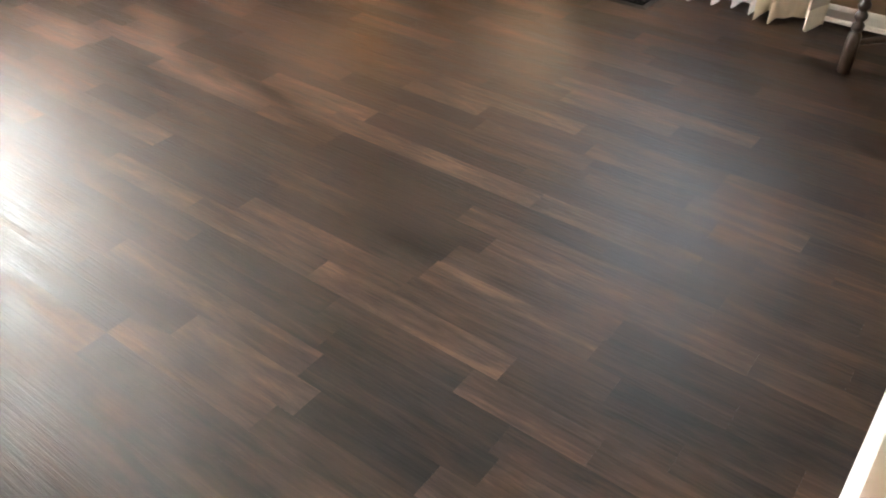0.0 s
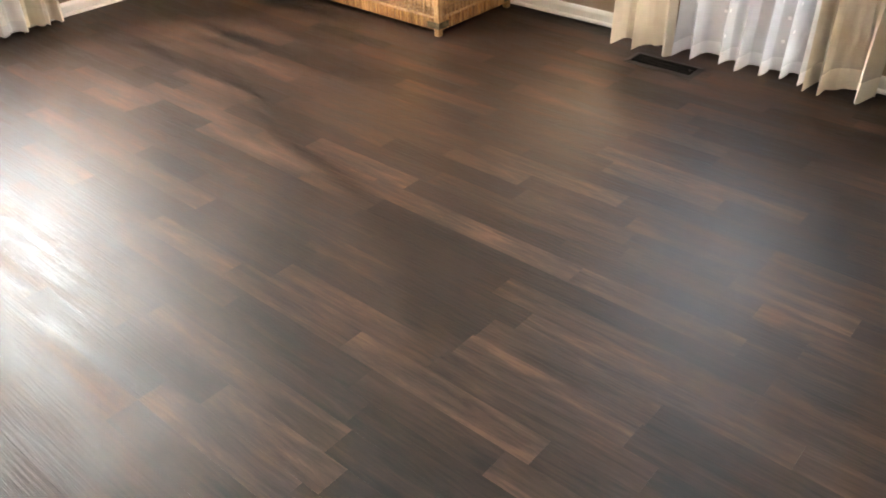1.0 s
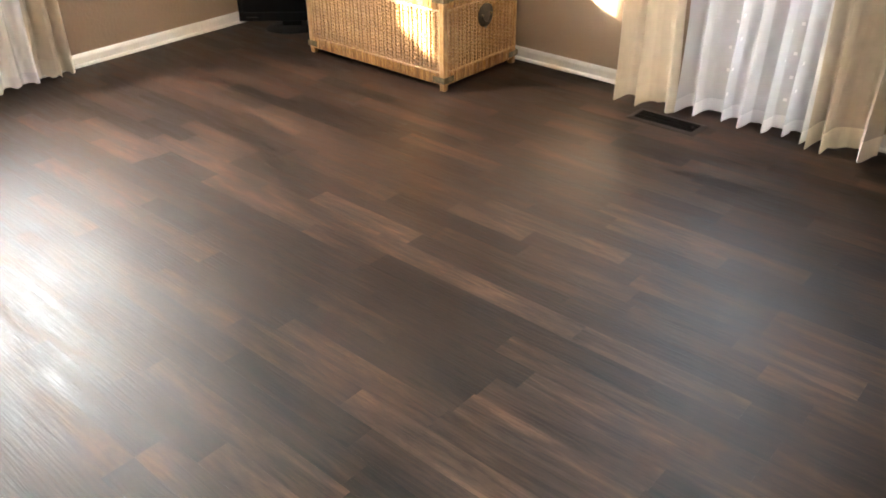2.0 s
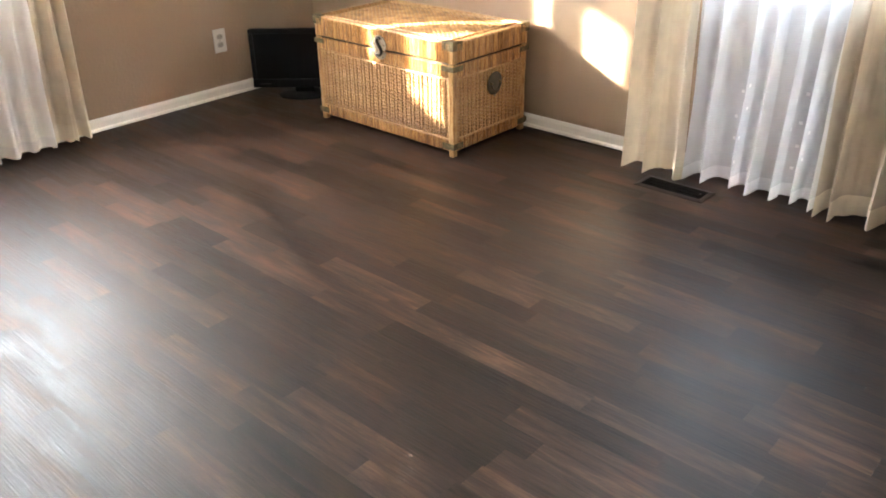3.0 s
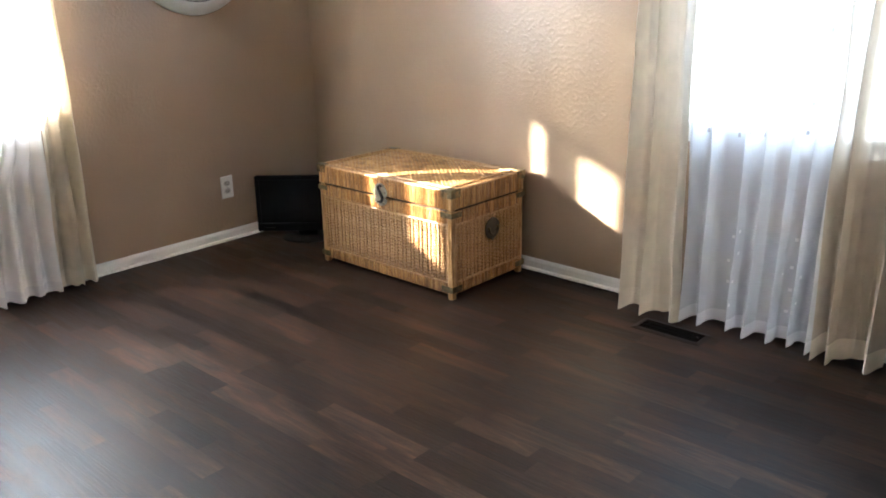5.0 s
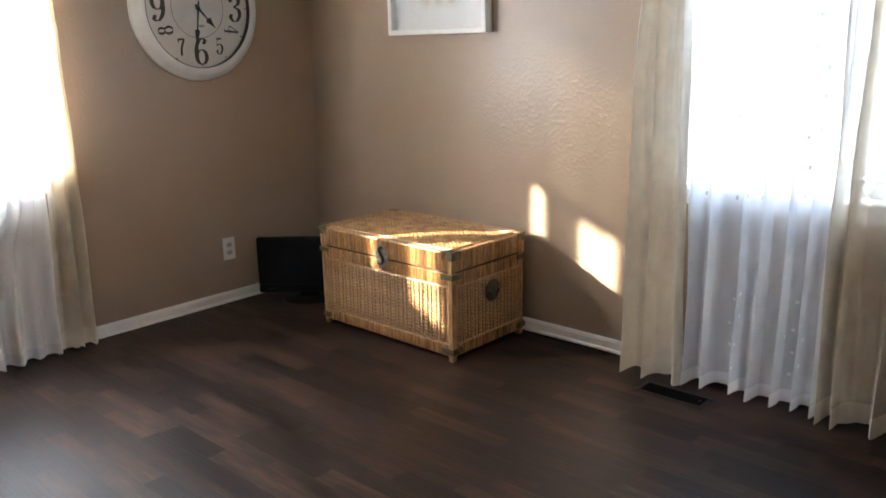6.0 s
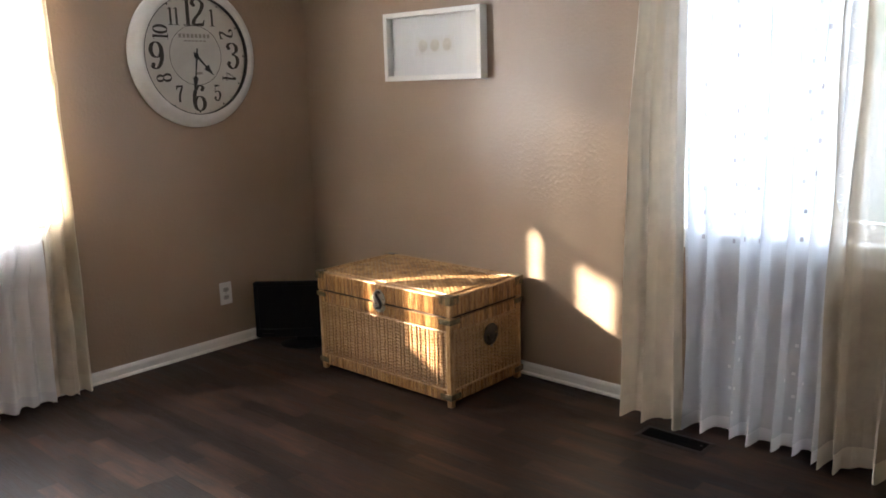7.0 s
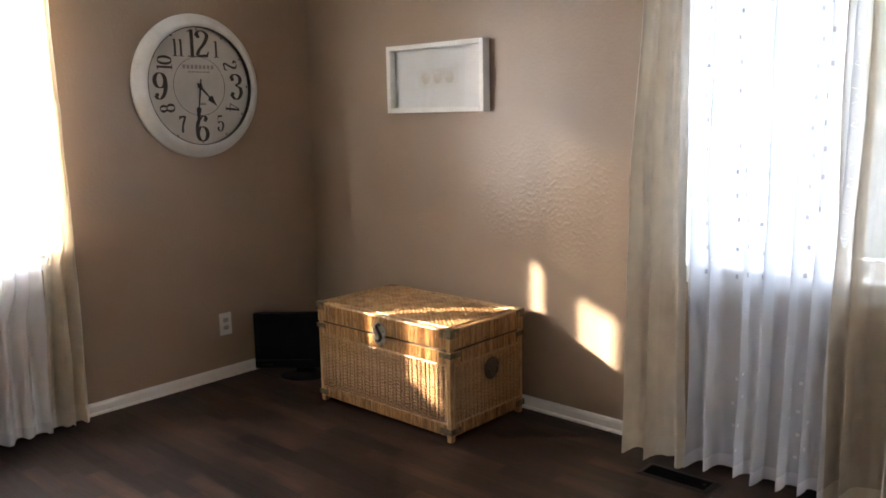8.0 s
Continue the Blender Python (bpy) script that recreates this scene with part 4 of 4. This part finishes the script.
        part(name, Geo().prism(pts, z, z + 0.0015, pose(0, 0, 0, 0, 0, -angle)), MAT_BLACK, c, "black spade clock hand")

    hand("hour_hand", R * 0.38, R * 0.06, 0.58, 0.0070, 137, 0.0330)
    hand("minute_hand", R * 0.60, R * 0.10, 0.52, 0.0056, 188, 0.0360)
    part("hub", Geo().lathe([(0.011, 0.029), (0.011, 0.038), (0.007, 0.041), (0.001, 0.042)], 24), MAT_BLACK, c, smooth=True)
    return c


ON_A = Matrix(((0, 0, 1, 0), (1, 0, 0, 0), (0, 1, 0, 0), (0, 0, 0, 1)))
wall_clock(Matrix.Translation((0.003, -0.717, 1.527)) @ ON_A, 0.352)


# ---- framed picture ----
def framed_picture(m, w, h):
    p = thing("framed_picture", m, "white shadow-box frame with three pale shells", "picture")
    b, d = 0.024, 0.05
    for x0, x1, y0, y1 in ((-w / 2, -w / 2 + b, -h / 2, h / 2), (w / 2 - b, w / 2, -h / 2, h / 2),
                           (-w / 2 + b, w / 2 - b, h / 2 - b, h / 2), (-w / 2 + b, w / 2 - b, -h / 2, -h / 2 + b)):
        part("frame_bar", Geo().box(x0, x1, y0, y1, 0, d, 0.002), MAT_TRIM, p)
    part("mat_board", Geo().box(-w / 2 + b, w / 2 - b, -h / 2 + b, h / 2 - b, 0.004, 0.010), MAT_MAT, p, "white mat board")
    art = part("art_paper", Geo().box(-0.125, 0.125, -0.045, 0.045, 0.0104, 0.0125, 0.0005), MAT_ART, p, "cream art paper")
    for i in (-1, 0, 1):
        prof = [(0.0295 * (1 - q), 0.0127 + 0.004 * math.sin(q * math.pi / 2)) for q in np.linspace(0, 0.97, 7)]
        part("shell", Geo().lathe(prof, 24, Matrix.Translation((0.078 * i, 0, 0))), MAT_SHELL, art, "pale sand-coloured round shell", smooth=True)
    part("glass", Geo().put([(-w / 2 + b, -h / 2 + b, 0.04), (w / 2 - b, -h / 2 + b, 0.04), (w / 2 - b, h / 2 - b, 0.04), (-w / 2 + b, h / 2 - b, 0.04)], [(0, 1, 2, 3)]), MAT_GLASS, p, "clear glass reflecting a window").visible_shadow = False
    return p


ON_B = Matrix(((1, 0, 0, 0), (0, 0, -1, 0), (0, 1, 0, 0), (0, 0, 0, 1)))
framed_picture(Matrix.Translation((0.994, -0.003, 1.544)) @ ON_B @ pose(0, 0, 0, 0, 0, 0.3), 0.626, 0.328)


# ---- television on the floor ----
def television(m):
    """Local x right, y up, z towards the room."""
    t = thing("television", m, "small black flat-screen television standing on the floor", "television")
    w, h = 0.53, 0.303
    part("housing", Geo().box(-w / 2, w / 2, 0.045, 0.045 + h, -0.025, 0.0, 0.006).box(-w / 2 + 0.06, w / 2 - 0.06, 0.08, 0.31, -0.055, -0.024, 0.012), MAT_TV, t)
    bz = Geo()
    bz.box(-w / 2, w / 2, 0.045 + h - 0.022, 0.045 + h, 0.0005, 0.010, 0.003).box(-w / 2, w / 2, 0.045, 0.045 + 0.045, 0.0005, 0.010, 0.003)
    bz.box(-w / 2, -w / 2 + 0.022, 0.0905, 0.045 + h - 0.0225, 0.0005, 0.010, 0.003).box(w / 2 - 0.022, w / 2, 0.0905, 0.045 + h - 0.0225, 0.0005, 0.010, 0.003)
    part("bezel", bz, MAT_TV, t, "glossy black bezel")
    part("screen", Geo().box(-w / 2 + 0.0225, w / 2 - 0.0225, 0.0905, 0.045 + h - 0.0225, 0.0005, 0.004), MAT_SCREEN, t, "switched-off dark screen")
    part("badge", Geo().box(-w / 2 + 0.035, -w / 2 + 0.095, 0.064, 0.068, 0.0102, 0.0106), MAT_BLACK, t, "small grey badge bar")
    part("neck", Geo().box(-0.05, 0.05, 0.014, 0.07, -0.03, -0.008, 0.004), MAT_TV, t)
    part("base", Geo().lathe([(0.001, 0.0), (0.138, 0.0), (0.14, 0.004), (0.12, 0.011), (0.05, 0.016), (0.001, 0.017)], 48, pose(0, 0, -0.018, -90) @ Matrix.Diagonal((1, 0.72, 1, 1))), MAT_TV, t, "oval black stand base", smooth=True)
    return t


TV = Matrix.Translation((0.322, -0.368, 0.0)) @ pose(0, 0, 0, 90, 0, 41)
television(TV)


# ---- wall outlet ----
def wall_outlet(m):
    o = thing("wall_outlet", m, "white double wall outlet with grey sockets", "outlet")
    w, h = 0.074, 0.120
    part("cover_plate", Geo().box(-w / 2, w / 2, -h / 2, h / 2, 0, 0.006, 0.003), MAT_PLATE, o)
    for s in (-1, 1):
        pts = [(0.017 * math.cos(a), s * 0.0205 + max(-0.0125, min(0.0125, 0.017 * math.sin(a)))) for a in np.linspace(0, 2 * math.pi, 28, endpoint=False)]
        so = part("socket", Geo().prism(pts, 0.006, 0.008), MAT_SLOT, o, "grey socket face")
        for dx in (-0.006, 0.006):
            part("slot", Geo().box(dx - 0.001, dx + 0.001, s * 0.0205 - 0.002, s * 0.0205 + 0.006, 0.0081, 0.0085), MAT_DARK, so)
        part("slot", Geo().lathe([(0.0022, 0.0081), (0.0022, 0.0085)], 10, Matrix.Translation((0, s * 0.0205 - 0.007, 0))), MAT_DARK, so)
    part("screw", Geo().lathe([(0.003, 0.006), (0.003, 0.0068), (0.001, 0.0072)], 12), MAT_LATCH, o)
    return o


wall_outlet(Matrix.Translation((0.001, -0.637, 0.290)) @ ON_A)


# ---- floor register ----
def floor_register(m, w, d):
    v = thing("floor_register", m, "brown metal floor register with open slats", "floor vent")
    f = 0.019
    # flat black plate stands in for the dark duct under the slats
    part("well_shade", Geo().box(-w / 2, w / 2, -d / 2, d / 2, 0.0008, 0.0014), MAT_DARK, v)
    fl = Geo()
    prof = [(f, 0.0008), (f, 0.002), (0.004, 0.0055), (0.0, 0.0055), (0.0, 0.0008)]
    ring = [[(sx * (w / 2 + o), sy * (d / 2 + o), z) for sx, sy in ((-1, -1), (1, -1), (1, 1), (-1, 1))] for o, z in prof]
    vs = [p for r in ring for p in r]
    fl.put(vs, [(j * 4 + i, j * 4 + (i + 1) % 4, ((j + 1) % 5) * 4 + (i + 1) % 4, ((j + 1) % 5) * 4 + i) for j in range(5) for i in range(4)])
    part("flange", fl, MAT_VENT, v)
    sl = Geo().box(-0.0007, 0.0007, -d / 2, d / 2, 0.0016, 0.0045).mesh("slat", MAT_SLAT)
    n = 26
    for i in range(1, n):
        part("slat", sl, MAT_BLACK, v, m=pose(-w / 2 + w * i / n, 0, 0, 0, 0, 0))
    for y in (-d / 6, d / 6):
        part("crossbar", Geo().box(-w / 2, w / 2, y - 0.0012, y + 0.0012, 0.0018, 0.0048), MAT_SLAT, v)
    part("lever", Geo().box(w / 2 - 0.02, w / 2 - 0.012, -0.004, 0.004, 0.005, 0.010, 0.001), MAT_VENT, v)
    return v


floor_register(pose(2.401, -0.257, 0.0), 0.248, 0.082)


# ---- dark side table beside the east wall ----
def side_table(m, w, d, h):
    t = thing("side_table", m, "dark wooden side table on turned legs with stretchers", "table")
    leg = [(0.017, 0.0), (0.021, 0.006), (0.021, 0.125), (0.017, 0.132)]
    for k in range(9):
        z = 0.138 + k * 0.034
        leg += [(0.012, z), (0.0185, z + 0.009), (0.0195, z + 0.016), (0.0185, z + 0.023), (0.012, z + 0.032)]
    leg += [(0.020, 0.452), (0.022, 0.46), (0.022, h - 0.03)]
    me = Geo().lathe(leg, 20).mesh("leg", MAT_DARKWOOD, True)
    for x in (0, w):
        for y in (0, d):
            part("leg", me, MAT_DARKWOOD, t, "turned dark wood leg", m=pose(x, y, 0))
    for y in (0, d):
        part("apron", Geo().box(0.02, w - 0.02, y - 0.009, y + 0.009, h - 0.11, h - 0.03, 0.002), MAT_DARKWOOD, t)
    for x in (0, w):
        part("stretcher", Geo().tube([(x, 0.018, 0.10), (x, d / 2, 0.10), (x, d - 0.018, 0.10)], [0.010, 0.013, 0.010], 12), MAT_DARKWOOD, t, smooth=True)
        part("apron", Geo().box(x - 0.009, x + 0.009, 0.02, d - 0.02, h - 0.11, h - 0.03, 0.002), MAT_DARKWOOD, t)
    part("stretcher", Geo().tube([(0.011, d / 2, 0.10), (w / 2, d / 2, 0.10), (w - 0.011, d / 2, 0.10)], [0.009, 0.012, 0.009], 12), MAT_DARKWOOD, t, smooth=True)
    part("tabletop", Geo().box(-0.026, w + 0.026, -0.026, d + 0.026, h - 0.0295, h, 0.006), MAT_DARKWOOD, t)
    return t


side_table(pose(3.28, -0.40, 0, 0, 0, -40.5), 0.31, 0.29, 0.60)


# ---- floor of wood strips ----
floor = setting("floor", Geo().box(0, RX, RY, 0, -0.1, -0.010), MAT_SUB, "dark brown wood strip floor with a satin sheen", "floor")
STRIP = 0.0755
LENGTHS = (0.29, 0.36, 0.43, 0.52, 0.64)
strip_mesh = {}
for ln_ in LENGTHS + (0.12, 0.2):
    strip_mesh[ln_] = Geo().box(0, ln_ - 0.0001, -STRIP + 0.0001, 0.0, -0.009, 0.0).mesh("floor_strip", MAT_FLOOR)
# rows with a joint at a known place along the wall
KNOWN = {3: 2.125, 6: 2.207, 7: 2.534, 8: 2.276, 9: 2.77, 10: 2.44, 11: 2.247, 14: 2.53, 17: 2.609, 18: 2.287, 5: 1.905}
row_rng = random.Random(11)
y0 = -1.258 + 16 * STRIP
row = 0
far = Geo()  # strips behind the camera stay joined
while True:
    ya = y0 - row * STRIP
    if ya - STRIP < RY - STRIP:
        break
    if ya <= STRIP * 0.99:
        top_y = min(ya, 0.0)
        joint = KNOWN.get(row - 10, row_rng.uniform(1.7, 2.6))
        # lay strips both ways from the joint
        for sign in (1, -1):
            x = joint
            while 0 < x < RX:
                l = row_rng.choice(LENGTHS)
                xa, xb = (x, x + l) if sign > 0 else (x - l, x)
                ca, cb = max(0.0, xa), min(RX, xb)
                if ca > xa or cb < xb or top_y < ya or ya - STRIP < RY:
                    lo = max(ya - STRIP, RY)
                    me = Geo().box(0, cb - ca - 0.0001, lo - top_y + 0.0001, 0.0, -0.009, 0.0).mesh("floor_strip", MAT_FLOOR) if top_y - lo > 0.004 and cb - ca > 0.004 else None
                else:
                    me = strip_mesh[l]
                if me and top_y < -2.56:
                    far.put([(v.co.x + ca, v.co.y + top_y, v.co.z) for v in me.vertices], [tuple(p.vertices) for p in me.polygons])
                elif me:
                    part("floor_strip", me, MAT_FLOOR, floor, m=pose(ca, top_y, 0))
                x = xb if sign > 0 else xa
    row += 1
tagged(part("floor_strips", far, MAT_FLOOR, floor, fix=False), kind="stuff")
